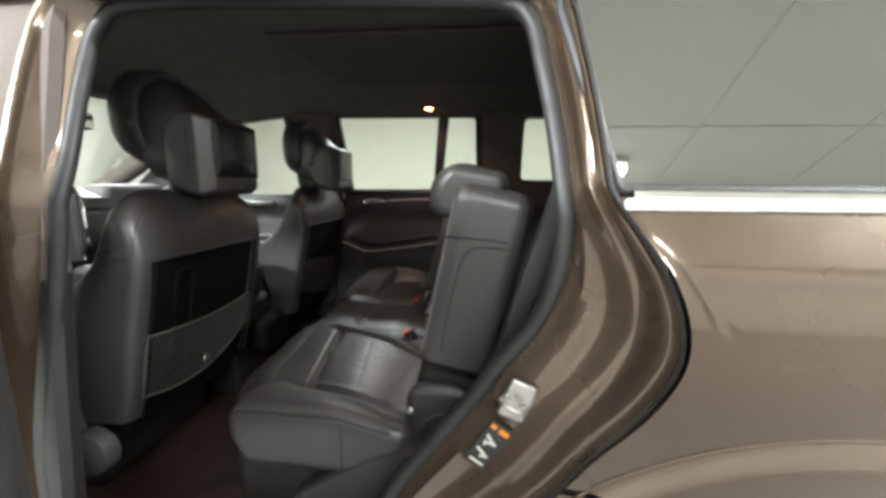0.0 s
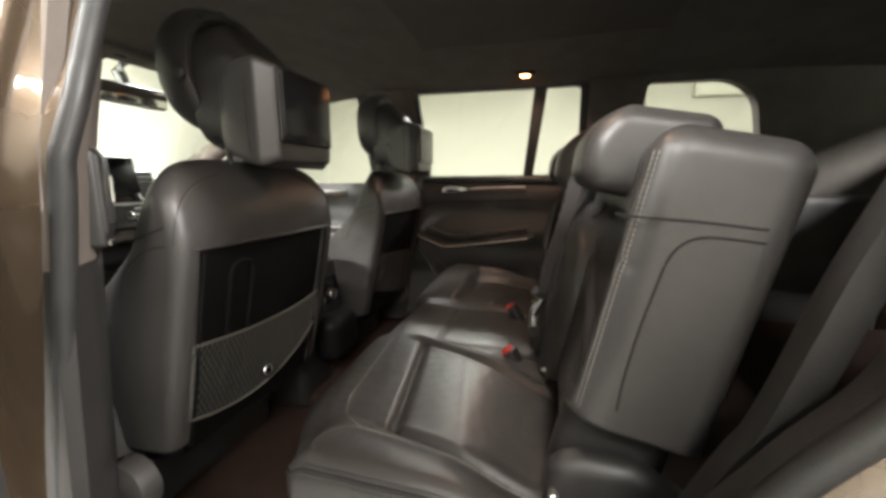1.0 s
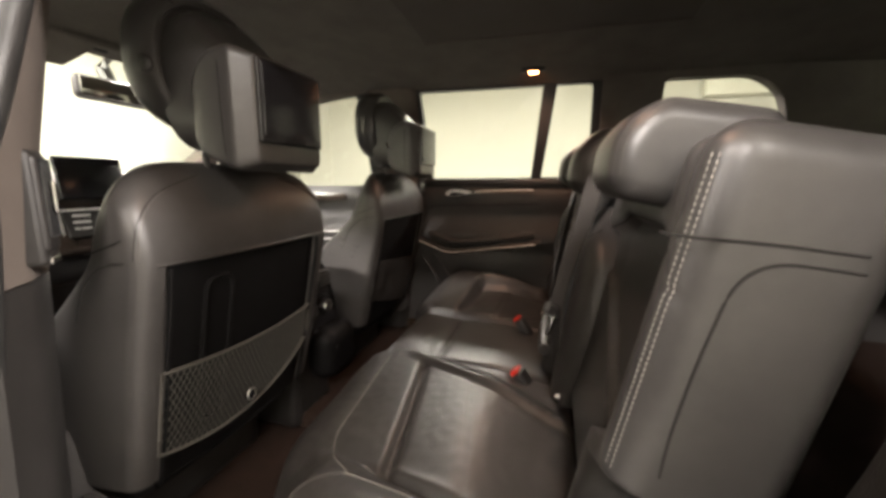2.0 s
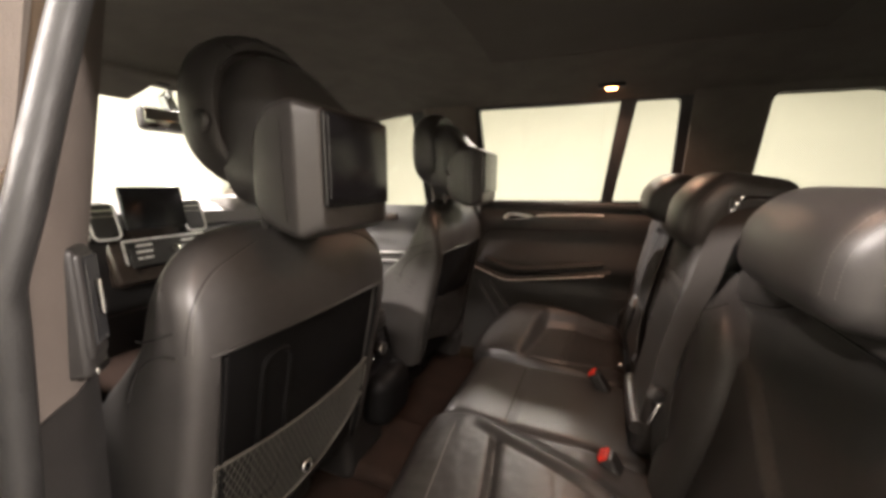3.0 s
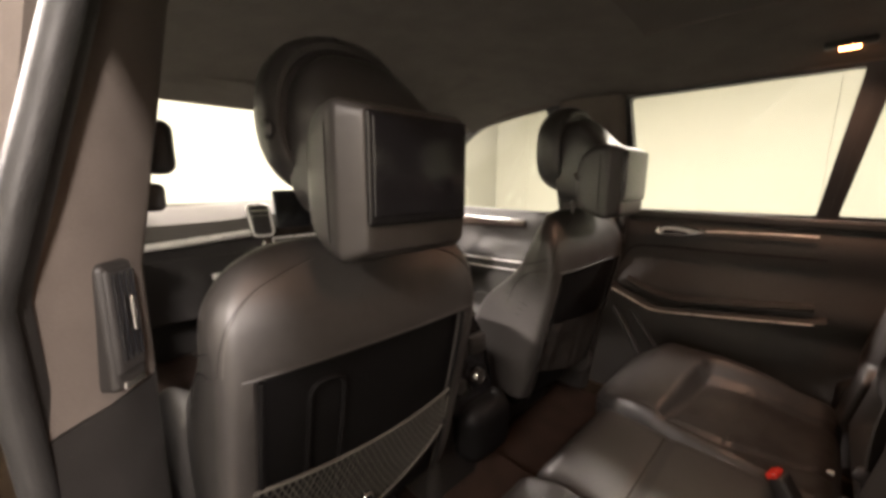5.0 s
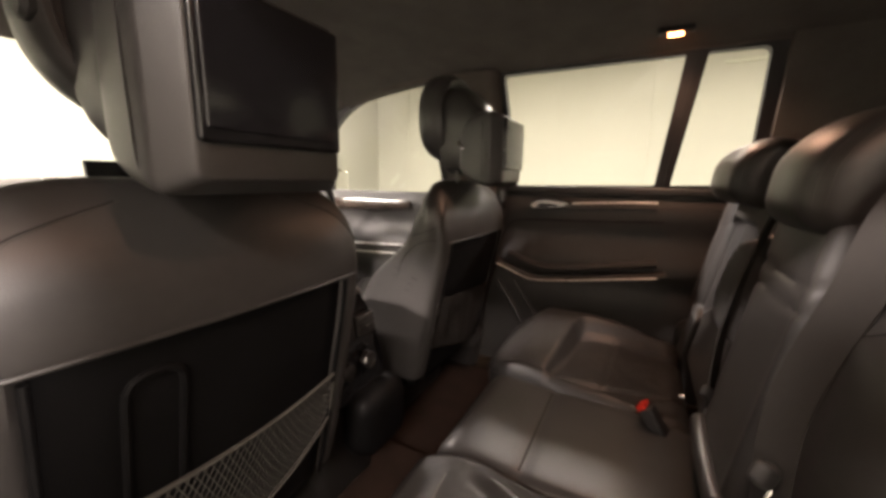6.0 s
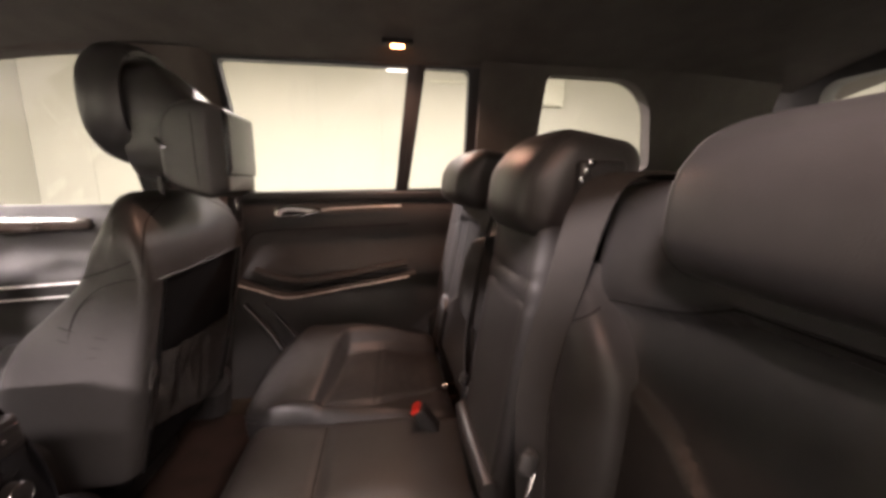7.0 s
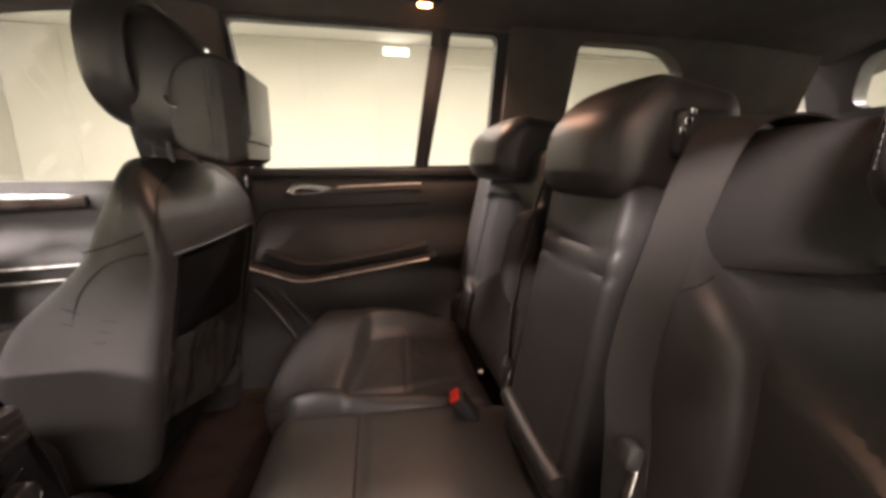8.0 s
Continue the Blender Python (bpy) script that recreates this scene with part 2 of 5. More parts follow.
def rounded_ring(corners, radii, steps=5):
    """A closed outline in (x, z) with rounded corners."""
    out = []
    n = len(corners)
    for i in range(n):
        p = Vector(corners[i])
        a, b = Vector(corners[i - 1]) - p, Vector(corners[(i + 1) % n]) - p
        r = min(radii[i], a.length * 0.48, b.length * 0.48)
        p0, p2 = p + a.normalized() * r, p + b.normalized() * r
        for k in range(steps + 1):
            t = k / steps
            out.append((1 - t) ** 2 * p0 + 2 * t * (1 - t) * p + t * t * p2)
    return out


def ray_ring(centre, angle, ring):
    d = Vector((math.cos(angle), math.sin(angle)))
    best = None
    for i in range(len(ring)):
        p, q = ring[i], ring[(i + 1) % len(ring)]
        e = q - p
        den = d.x * e.y - d.y * e.x
        if abs(den) < 1e-12:
            continue
        w = p - centre
        s = (w.x * e.y - w.y * e.x) / den
        u = (w.x * d.y - w.y * d.x) / den
        if s > 0 and -1e-6 <= u <= 1 + 1e-6 and (best is None or s < best):
            best = s
    return centre + d * (best or 0.0)


def surround(bm, hole, outer, thick, side, lift=0.0):
    """The wall round a window: a rounded hole in an outline, both in (x, z), lying in the side of the car."""
    hole = [Vector(p) for p in hole]
    outer = [Vector(p) for p in outer]
    c = sum(hole, Vector((0, 0))) / len(hole)
    angles = sorted({round(math.atan2((p - c).y, (p - c).x), 5) for p in hole + outer})
    inn, out = [ray_ring(c, a, hole) for a in angles], [ray_ring(c, a, outer) for a in angles]
    rows = []
    for ring, off in ((inn, lift), (out, lift), (out, lift + thick), (inn, lift + thick)):
        rows.append([bm.verts.new((p.x, side * (side_y(p.y) + off), p.y)) for p in ring])
    n = len(angles)
    for i in range(4):
        a, b = rows[i], rows[(i + 1) % 4]
        for k in range(n):
            bm.faces.new((a[k], a[(k + 1) % n], b[(k + 1) % n], b[k]))
    return bm


def pane(bm, ring, side, lift, thick=0.004):
    r = [Vector((p[0], side * (side_y(p[1]) + lift), p[1])) for p in ring]
    return loft(bm, [r, [p + Vector((0, side * thick, 0)) for p in r]])


# ---- the room ----
ROOM = (-5.6, 6.0, -4.2, 6.5)
x0, x1, y0, y1 = ROOM
single("floor", bx(((x0 + x1) / 2, (y0 + y1) / 2, GROUND - 0.1), (x1 - x0 + 0.4, y1 - y0 + 0.4, 0.2), 0.01), CONCRETE,
       "dark grey sealed concrete floor", "floor", kind="structure")
ceil_bm = bx(((x0 + x1) / 2, (y0 + y1) / 2, CEILING_Z + 0.06), (x1 - x0 + 0.4, y1 - y0 + 0.4, 0.1), 0.005)
for i in range(11):
    for j in range(8):
        px, py = x0 + 0.7 + i * 1.25, y0 + 0.6 + j * 1.15
        rbox(ceil_bm, (px, py, CEILING_Z + 0.006), (1.235, 1.135, 0.012), 0.003, arc=1)
single("ceiling", ceil_bm, CEILPAINT, "white suspended ceiling of square boards", "ceiling", kind="structure", smooth=False)
single("wall_front", bx((x0 - 0.1, (y0 + y1) / 2, 1.7), (0.2, y1 - y0, 3.2), 0.005), WALLPAINT, "plain cream painted wall", "wall", kind="structure")
single("wall_back", bx((x1 + 0.1, (y0 + y1) / 2, 1.7), (0.2, y1 - y0, 3.2), 0.005), WALLPAINT, "plain cream painted wall", "wall", kind="structure")
single("wall_near", bx(((x0 + x1) / 2, y0 - 0.1, 1.7), (x1 - x0 + 0.4, 0.2, 3.2), 0.005), WALLPAINT, "plain cream painted wall", "wall", kind="structure")
# the far wall steps back at a corner behind the rear door
far_bm = bx(((x0 - 0.13) / 2, y1 + 0.1, 1.7), (-0.13 - x0, 0.2, 3.2), 0.006)
rbox(far_bm, ((x1 - 0.132) / 2, y1 + 0.112, 1.7), (x1 + 0.132, 0.2, 3.2), 0.010)
rbox(far_bm, (-4.78, y1 - 0.008, 1.7), (0.05, 0.016, 3.2), 0.004)
single("wall_far", far_bm, WALLPAINT, "cream painted wall with a shallow step and a cover strip", "wall", kind="structure")

# bodies for the added lamps, all out of view
fixture_one = None
for fx, fy, watts in FIXTURES:
    if fixture_one is None:
        fixture_one = thing("added_ceiling_light", (fx, fy, CEILING_Z), "white tube light added under the ceiling out of view, switched on", "ceiling light", "room lights")
        part("housing", bx((fx, fy, CEILING_Z - 0.03), (1.3, 0.32, 0.06), 0.008), CEILPAINT, fixture_one)
        part("diffuser", bx((fx, fy, CEILING_Z - 0.075), (1.24, 0.26, 0.03), 0.012), TUBEGLASS, fixture_one, "glowing milky diffuser")
    else:
        copy_thing(fixture_one, pose(fx, fy, CEILING_Z))
box_sign = thing("wall_light", (0.2, y1 + 0.04, 3.08), "small white emergency light high on the cream wall", "light")
part("housing", bx((0.2, y1 - 0.01, 3.17), (0.46, 0.08, 0.15), 0.012), CEILPAINT, box_sign)
part("lens", bx((0.2, y1 - 0.055, 3.16), (0.40, 0.02, 0.09), 0.008), DIMGLASS, box_sign)
panel_sign = thing("wall_cabinet", (2.75, y1 + 0.04, 2.6), "grey painted cabinet fixed to the wall", "cabinet")
part("body", bx((2.75, y1 - 0.05, 2.90), (0.96, 0.18, 0.60), 0.015), STEELGREY, panel_sign)
part("door", bx((2.75, y1 - 0.148, 2.90), (0.91, 0.02, 0.55), 0.006), STEELGREY, panel_sign)
for xa, xb, z in ((0.75, 1.9, 2.97), (3.3, 4.3, 3.2)):
    pipe_bm = tube(bmesh.new(), [(xa, y1 - 0.01, z), ((xa + xb) / 2, y1 - 0.01, z + 0.01), (xb, y1 - 0.01, z + 0.01)], 0.022, 8)
    single("wall_pipe", pipe_bm, STEELGREY, "thin grey conduit along the wall", "pipe", group="conduits")

# ---- car: shell ----
car = thing("car", (0, 0, GROUND), "brown metallic estate car with its rear side door open", "car")


def roof_z(x, y):
    return 1.668 - 0.09 * (y / 0.65) ** 2 - 0.05 * max(0.0, (x - 0.6)) ** 2 - (0.75 - 0.40 * (y / 0.65) ** 2) * max(0.0, -0.9 - x) ** 2


def grid_sheet(bm, us, vs, fn, thick):
    """A sheet fn(u, v) with a thickness vector."""
    t = Vector(thick)
    a = [[bm.verts.new(fn(u, v)) for v in vs] for u in us]
    b = [[bm.verts.new(Vector(fn(u, v)) + t) for v in vs] for u in us]
    nu, nv = len(us), len(vs)
    for i in range(nu - 1):
        for j in range(nv - 1):
            bm.faces.new((a[i][j], a[i + 1][j], a[i + 1][j + 1], a[i][j + 1]))
            bm.faces.new((b[i][j], b[i][j + 1], b[i + 1][j + 1], b[i + 1][j]))
    for i in range(nu - 1):
        for j in (0, nv - 1):
            bm.faces.new((a[i][j], a[i + 1][j], b[i + 1][j], b[i][j]))
    for j in range(nv - 1):
        for i in (0, nu - 1):
            bm.faces.new((a[i][j], a[i][j + 1], b[i][j + 1], b[i][j]))
    return bm


def steps(a, b, n):
    return [a + (b - a) * k / n for k in range(n + 1)]


part("headliner", grid_sheet(bmesh.new(), steps(-1.28, 1.55, 30), steps(-0.66, 0.66, 20), lambda u, v: (u, v, roof_z(u, v)), (0, 0, 0.03)),
     HEADLINER, car, "dark cloth headliner")
part("roof", grid_sheet(bmesh.new(), steps(-1.32, 1.6, 24), steps(-0.74, 0.74, 20), lambda u, v: (u, v, roof_z(u, v) + 0.05), (0, 0, 0.02)), PAINT, car)
for a, b, w in ((-0.430, 0.36, 0.275),):
    sh = part("sunroof_shade", grid_sheet(bmesh.new(), steps(a, b, 8), steps(-w, w, 10), lambda u, v: (u, v, roof_z(u, v) - 0.012), (0, 0, 0.010)), SHADE, car, "lighter cloth sunroof blind")
    for s in (-1, 1):
        part("blind_rail", tube(bmesh.new(), [(u, s * (w + 0.004), roof_z(u, w) - 0.011) for u in steps(a, b, 8)], 0.0035, 6), PILLAR, sh)

# floor, tunnel and sills
floor_bm = bx((-0.70, 0, 0.40), (3.1, 1.5, 0.06), 0.02)
rbox(floor_bm, (-0.62, 0, 0.445), (1.5, 0.26, 0.06), 0.025)
part("floor_carpet", floor_bm, CARPET, car, "dark brown carpet")
boot = bx((0.86, 0, 0.60), (1.30, 1.34, 0.05), 0.015)
rbox(boot, (0.225, 0, 0.52), (0.03, 1.30, 0.20), 0.01)
part("boot_floor", boot, CARPET, car, "dark carpet in the boot")
for s in (-1, 1):
    part("side_sill", bx((-0.5, s * 0.80, 0.43), (2.0, 0.16, 0.14), 0.03), PAINT, car)

# third-row side windows and C-pillars
HOLE_C = rounded_ring([(0.385, 1.565), (0.67, 1.562), (0.765, 1.50), (0.835, 1.285), (0.79, 1.262), (0.385, 1.262)], [0.03, 0.08, 0.10, 0.03, 0.03, 0.03])
OUT_C = [(0.172, 1.60), (1.25, 1.60), (1.25, 1.12), (0.182, 1.12)]
for s in (1, -1):
    part("pillar_trim", surround(bmesh.new(), HOLE_C, OUT_C if s > 0 else [(0.335, 1.60), (1.25, 1.60), (1.25, 1.12), (0.345, 1.12)], 0.05, s, -0.035), HEADLINER, car, "dark trim round the rear quarter window")
    if s > 0:
        w3 = part("window_pane", pane(bmesh.new(), HOLE_C, s, 0.005), CLEAR, car, "clear quarter glass")
        w3.visible_shadow = False
    low = bmesh.new()
    rbox(low, (0.72 if s > 0 else 0.86, s * 0.72, 0.80), (1.1 if s > 0 else 0.98, 0.14, 0.66), 0.03)
    if s < 0:
        rbox(low, (0.42, s * 0.715, 0.665), (0.36, 0.12, 0.46), 0.03)
    part("quarter_trim", low, DARKTRIM, car)

# tailgate with its window
tail = bmesh.new()
TAILHOLE = [Vector((-0.56, 1.56)), Vector((0.56, 1.56)), Vector((0.62, 1.40)), Vector((-0.62, 1.40))]
hole_t = rounded_ring([tuple(p) for p in TAILHOLE], [0.06] * 4)
out_t = [Vector((-0.74, 1.66)), Vector((0.74, 1.66)), Vector((0.80, 0.45)), Vector((-0.80, 0.45))]
ct = Vector((0, 1.48))
ang = sorted({round(math.atan2((p - ct).y, (p - ct).x), 5) for p in list(hole_t) + out_t})


def tail_x(z):
    return 1.50 - 0.45 * max(0.0, z - 1.2)


rows_t = []
for ring, off in ((hole_t, 0.0), (out_t, 0.0), (out_t, 0.06), (hole_t, 0.06)):
    pts_t = [ray_ring(ct, a, [Vector(p) for p in ring]) for a in ang]
    rows_t.append([tail.verts.new((tail_x(p.y) + off, p.x, p.y)) for p in pts_t])
for i in range(4):
    for k in range(len(ang)):
        k2 = (k + 1) % len(ang)
        tail.faces.new((rows_t[i][k], rows_t[i][k2], rows_t[(i + 1) % 4][k2], rows_t[(i + 1) % 4][k]))
part("tailgate", tail, PLASTIC, car)
tp = part("rear_window_pane", loft(bmesh.new(), [[(tail_x(p.y) + 0.03, p.x, p.y) for p in hole_t], [(tail_x(p.y) + 0.034, p.x, p.y) for p in hole_t]]), CLEAR, car)
tp.visible_shadow = False

# windscreen, its pillars, bulkhead
WS = [(-2.24, -0.70, 1.15), (-1.32, -0.60, 1.568), (-1.32, 0.60, 1.568), (-2.24, 0.70, 1.15)]
ws = part("windscreen", slab(bmesh.new(), WS, (-0.003, 0, 0.004)), CLEAR, car)
ws.visible_shadow = False
for s in (1, -1):
    part("front_pillar", tube(bmesh.new(), smooth_path([(-2.28, s * 0.76, 1.12), (-1.78, s * 0.71, 1.38), (-1.32, s * 0.665, 1.568), (-0.85, s * 0.64, 1.625)], 6),
                              [0.06] * 6 + [0.05] * 6 + [0.045] * 7, 10), PILLAR, car)
    part("roof_rail", tube(bmesh.new(), smooth_path([(-1.3, s * 0.655, 1.552), (-0.9, s * 0.655, 1.605), (-0.5, s * 0.655, 1.605), (0.3, s * 0.655, 1.60), (1.3, s * 0.66, 1.58)], 6), 0.032, 8), HEADLINER, car)
header = bx((-1.30, 0, 1.575), (0.12, 1.24, 0.04), 0.015)
part("header_trim", header, HEADLINER, car)
part("bulkhead", bx((-2.27, 0, 0.80), (0.10, 1.5, 0.76), 0.03), PLASTIC, car)
part("bonnet", grid_sheet(bmesh.new(), steps(-3.3, -2.24, 8), steps(-0.82, 0.82, 8), lambda u, v: (u, v, 1.10 - 0.05 * v * v - 0.06 * (u + 2.24) ** 2), (0, 0, -0.03)), PAINT, car)

# B-pillar trims
for s in (1, -1):
    # lower part set in black to stand for the shade down the pillar
    for mat, label, levels in ((PLASTIC, "lower pillar cover, blackened for the shade there", ((0.45, -0.86, -0.66), (0.75, -0.85, -0.63), (0.92, -0.84, -0.61), (1.055, -0.83, -0.595))),
                              (PILLAR, "grey pillar cover", ((1.058, -0.83, -0.595), (1.2, -0.82, -0.577), (1.4, -0.82, -0.577), (1.50, -0.82, -0.577), (1.585, -0.83, -0.577)))):
        rings = []
        for z, xa, xb in levels:
            yi = side_y(z) - 0.10 + 0.045 * ease(1.25, 1.50, z)
            yo = yi + 0.12
            if s > 0:
                rings.append([(xa, yi + 0.03, z), (xa + 0.03, yi, z), (xb - 0.06, yi, z), (xb - 0.035, yi + 0.01, z), (xb - 0.018, yi + 0.04, z), (xb - 0.022, yo, z), (xa, yo, z)])
                continue
            rings.append([(xa, s * (yi + 0.03), z), (xa + 0.03, s * yi, z), (xb - 0.075, s * yi, z), (xb - 0.058, s * (yi + 0.005), z), (xb - 0.004, s * (yi + 0.050), z), (xb + 0.012, s * (yi + 0.072), z), (xb + 0.040, s * (yi + 0.105), z), (xb + 0.030, s * yo, z), (xa, s * yo, z)])
        part("pillar_trim", loft(bmesh.new(), rings), mat, car, label)

# left door opening: seal, painted jamb, quarter panel
SEAL = [(-0.60, 0.50), (-0.645, 0.66), (-0.587, 0.93), (-0.540, 1.13), (-0.522, 1.25), (-0.521, 1.37), (-0.516, 1.46), (-0.502, 1.515),
        (-0.44, 1.55), (-0.15, 1.543), (0.15, 1.53), (0.238, 1.52), (0.272, 1.485), (0.288, 1.42), (0.305, 1.335), (0.318, 1.24), (0.325, 1.16),
        (0.316, 1.09), (0.288, 1.02), (0.240, 0.955), (0.19, 0.88), (0.13, 0.80), (0.07, 0.715), (0.0, 0.60), (-0.10, 0.51), (-0.3, 0.48)]


def seal_y(z):
    return -0.79 + 0.3 * max(0.0, z - 1.2)


loop = smooth_path([(x, 0, z) for x, z in SEAL], 6, True)
nn = len(loop)


def outward(i):
    t = (loop[(i + 1) % nn] - loop[i - 1]).normalized()
    return Vector((-t.z, 0, t.x))


def rear_low(p):
    """1 at the lower rear sweep of the opening, 0 elsewhere."""
    return 0.84 * ease(-0.1, 0.2, p.x) * (1 - ease(1.05, 1.24, p.z))


ARCH = (0.71, 0.40, 0.43)
FLANGE = 0.530


def body_y(x, z):
    """The outer skin of the rear wing."""
    b = 0.846 + 0.044 * max(0.0, min(1.0, (1.222 - z) / 0.086)) + 0.006 * ease(1.13, 1.06, z) - 0.03 * ease(1.05, 0.75, z)
    r = math.hypot(x - ARCH[0], z - ARCH[1])
    return -(b + 0.020 * ease(FLANGE + 0.004, FLANGE - 0.040, r)) + 0.004 * ease(0.46, 0.36, x)


seal_bm = tube(bmesh.new(), [(p.x, seal_y(p.z) + 0.004, p.z) for p in loop], 0.0135, 10, True, up=(0, 1, 0))
part("door_seal", seal_bm, RUBBER, car, "black rubber door seal")
jamb_rings = []
for w0, w1, dy in ((0.0, 0.0, 0.010), (0.006, 0.010, 0.006), (0.010, 0.026, -0.004), (0.014, 0.034, -0.028), (0.018, 0.058, -0.036), (0.022, 0.074, -0.052),
                   (0.026, 0.086, -0.074), (0.029, 0.093, -0.082), (0.032, 0.100, -0.082), (0.035, 0.106, -0.076), (0.038, 0.112, -0.082), (0.041, 0.119, -0.104),
                   (0.044, 0.124, -0.112), (0.046, 0.129, -0.112), (0.048, 0.133, -0.104), (0.049, 0.137, -0.112), (0.050, 0.140, -0.138)):
    ring = []
    for i, p in enumerate(loop):
        k = rear_low(p)
        fold = ease(-0.45, -0.15, p.x)
        deep = 0.45 * dy * fold - 0.050 * ease(0.004, 0.05, w0) * (1 - fold) if dy < 0 else dy
        q = p + outward(i) * (w0 * (1.35 - 0.35 * fold) * (1 - k) + 1.32 * w1 * k)
        flush = k * (body_y(q.x, q.z) + 0.004 - (seal_y(q.z) - 0.062)) * ease(0.085, 0.135, w1)
        ring.append((q.x, seal_y(q.z) + deep + flush, q.z))
    jamb_rings.append(ring)
jm = bmesh.new()
loft(jm, jamb_rings, True, False)
part("door_jamb", jm, PAINT, car, "brown painted door frame")
# black tube drawn in for the shaded shut gap round the outside of the opening
gap_shade = tube(bmesh.new(), [(q[0], q[1] + 0.004, q[2]) for q in jamb_rings[-1]], 0.0032, 6, True, up=(0, 1, 0))
part("edge_gap", gap_shade, RUBBER, car)
# inner reveal trim behind the seal
rev = bmesh.new()


def reveal(inset, dy):
    out = []
    for i, p in enumerate(loop):
        w = inset * ease(-0.1, 0.2, p.x) * (0.25 + 0.75 * bump_at(p.z - 1.10, 0.09)) * (1 - ease(1.16, 1.26, p.z)) if inset < 0 else inset * (0.06 + 0.94 * ease(-0.3, 0.1, p.x))
        q = p + outward(i) * w
        out.append((q.x, seal_y(p.z) + dy * (0.25 + 0.75 * ease(-0.46, -0.2, p.x)), q.z))
    return out


loft(rev, [reveal(-0.004, 0.008), reveal(-0.010, 0.020), reveal(-0.012, 0.034), reveal(-0.006, 0.046), reveal(0.02, 0.056), reveal(0.30, 0.100)], True, False)
part("reveal_trim", rev, PLASTIC, car, "black door frame trim")

# trim edge behind the seat, running down the rear pillar
bar = []
for x, z in smooth_path2([(0.372, 1.45), (0.345, 1.33), (0.312, 1.195), (0.280, 1.097), (0.241, 0.956), (0.218, 0.907), (0.17, 0.80), (0.12, 0.70)]):
    bar.append([(x - 0.006, -0.704, z), (x, -0.696, z), (x + 0.018, -0.692, z - 0.006), (x + 0.024, -0.702, z - 0.008), (x + 0.024, -0.73, z - 0.008), (x - 0.004, -0.73, z)])
part("pillar_trim", loft(bmesh.new(), bar), PLASTIC, car, "grey brown rear pillar trim edge")

edge_q = sorted([q for q in jamb_rings[-1] if q[0] > 0.12 and 0.45 < q[2] < 1.222], key=lambda q: -q[2])


out_q = [Vector((edge_q[0][0], 1.222))] + [Vector((q[0], q[2])) for q in edge_q] + [Vector((0.1, 0.42)), Vector((1.75, 0.42)), Vector((1.75, 1.222))]
arch_ring = [Vector((ARCH[0] + ARCH[2] * math.cos(2 * math.pi * k / 64), ARCH[1] + ARCH[2] * math.sin(2 * math.pi * k / 64))) for k in range(64)]
cq = Vector((0.76, 0.79))
angq = sorted({round(math.atan2((p - cq).y, (p - cq).x), 4) for p in (out_q[0], out_q[-1])} | {round(2 * math.pi * k / 240 - math.pi, 4) for k in range(240)})
angq = [a for a in angq if not (-2.9 < a < -0.3)]
qp = bmesh.new()
rows_q = []
for a in angq:
    p_in, p_out = ray_ring(cq, a, arch_ring), ray_ring(cq, a, out_q)
    if math.hypot(p_out.x - ARCH[0], p_out.y - ARCH[1]) < ARCH[2] + 0.02:
        p_out = p_in + (p_in - cq).normalized() * 0.02
    row = [qp.verts.new((p_in.x, body_y(p_in.x, p_in.y) + 0.05, p_in.y))]
    for k in range(37):
        p = p_in.lerp(p_out, (k / 36) ** 1.15)
        row.append(qp.verts.new((p.x, body_y(p.x, p.y), p.y)))
    row.append(qp.verts.new((p_out.x + (0.004 if p_out.x < 0.6 else 0), body_y(p_out.x, p_out.y) + 0.010, p_out.y)))
    rows_q.append(row)
for ra, rb in zip(rows_q, rows_q[1:]):
    for k in range(len(ra) - 1):
        qp.faces.new((ra[k], ra[k + 1], rb[k + 1], rb[k]))
part("rear_wing", qp, PAINT, car, "brown metallic rear wing with a rolled wheel arch")
lip = tube(bmesh.new(), [(ARCH[0] + (ARCH[2] - 0.004) * math.cos(radians(a)), body_y(ARCH[0] + ARCH[2] * math.cos(radians(a)), ARCH[1] + ARCH[2] * math.sin(radians(a))) - 0.001, ARCH[1] + (ARCH[2] - 0.004) * math.sin(radians(a)))
                         for a in range(0, 181, 4)], 0.008, 8)
part("arch_lip", lip, PAINT, car)
def on_flange(a):
    px, pz = ARCH[0] + FLANGE * math.cos(radians(a)), ARCH[1] + FLANGE * math.sin(radians(a))
    return (px, body_y(px, pz) + 0.0005, pz)
part("arch_crease", tube(bmesh.new(), [on_flange(a) for a in range(20, 143, 2)], 0.0032, 8), PAINT, car)
part("wheel_liner", tube(bmesh.new(), [(ARCH[0] + 0.04, -0.80, ARCH[1]), (ARCH[0] + 0.04, -0.62, ARCH[1])], 0.39, 40), PLASTIC, car)
wheel = thing("wheel", (ARCH[0], -0.85, GROUND), "black tyre on a silver alloy rim", "wheel", "wheels")
tyre = bmesh.new()
wr = 0.345
loft(tyre, [[(ARCH[0] + r * math.cos(2 * math.pi * k / 40), yy, GROUND + wr + 0.002 + r * math.sin(2 * math.pi * k / 40)) for k in range(40)]
            for r, yy in ((wr * 0.68, -0.865), (wr * 0.9, -0.875), (wr * 0.985, -0.86), (wr, -0.84), (wr, -0.815))])
part("tyre", tyre, TYRE, wheel)
rimb = bmesh.new()
for k in range(10):
    a = 2 * math.pi * k / 10
    rbox(rimb, (ARCH[0] + 0.15 * math.cos(a), -0.872, GROUND + wr + 0.15 * math.sin(a)), (0.22, 0.02, 0.035), 0.008, turn=Matrix.Rotation(-a, 4, "Y"))
part("rim", rimb, ALU, wheel)

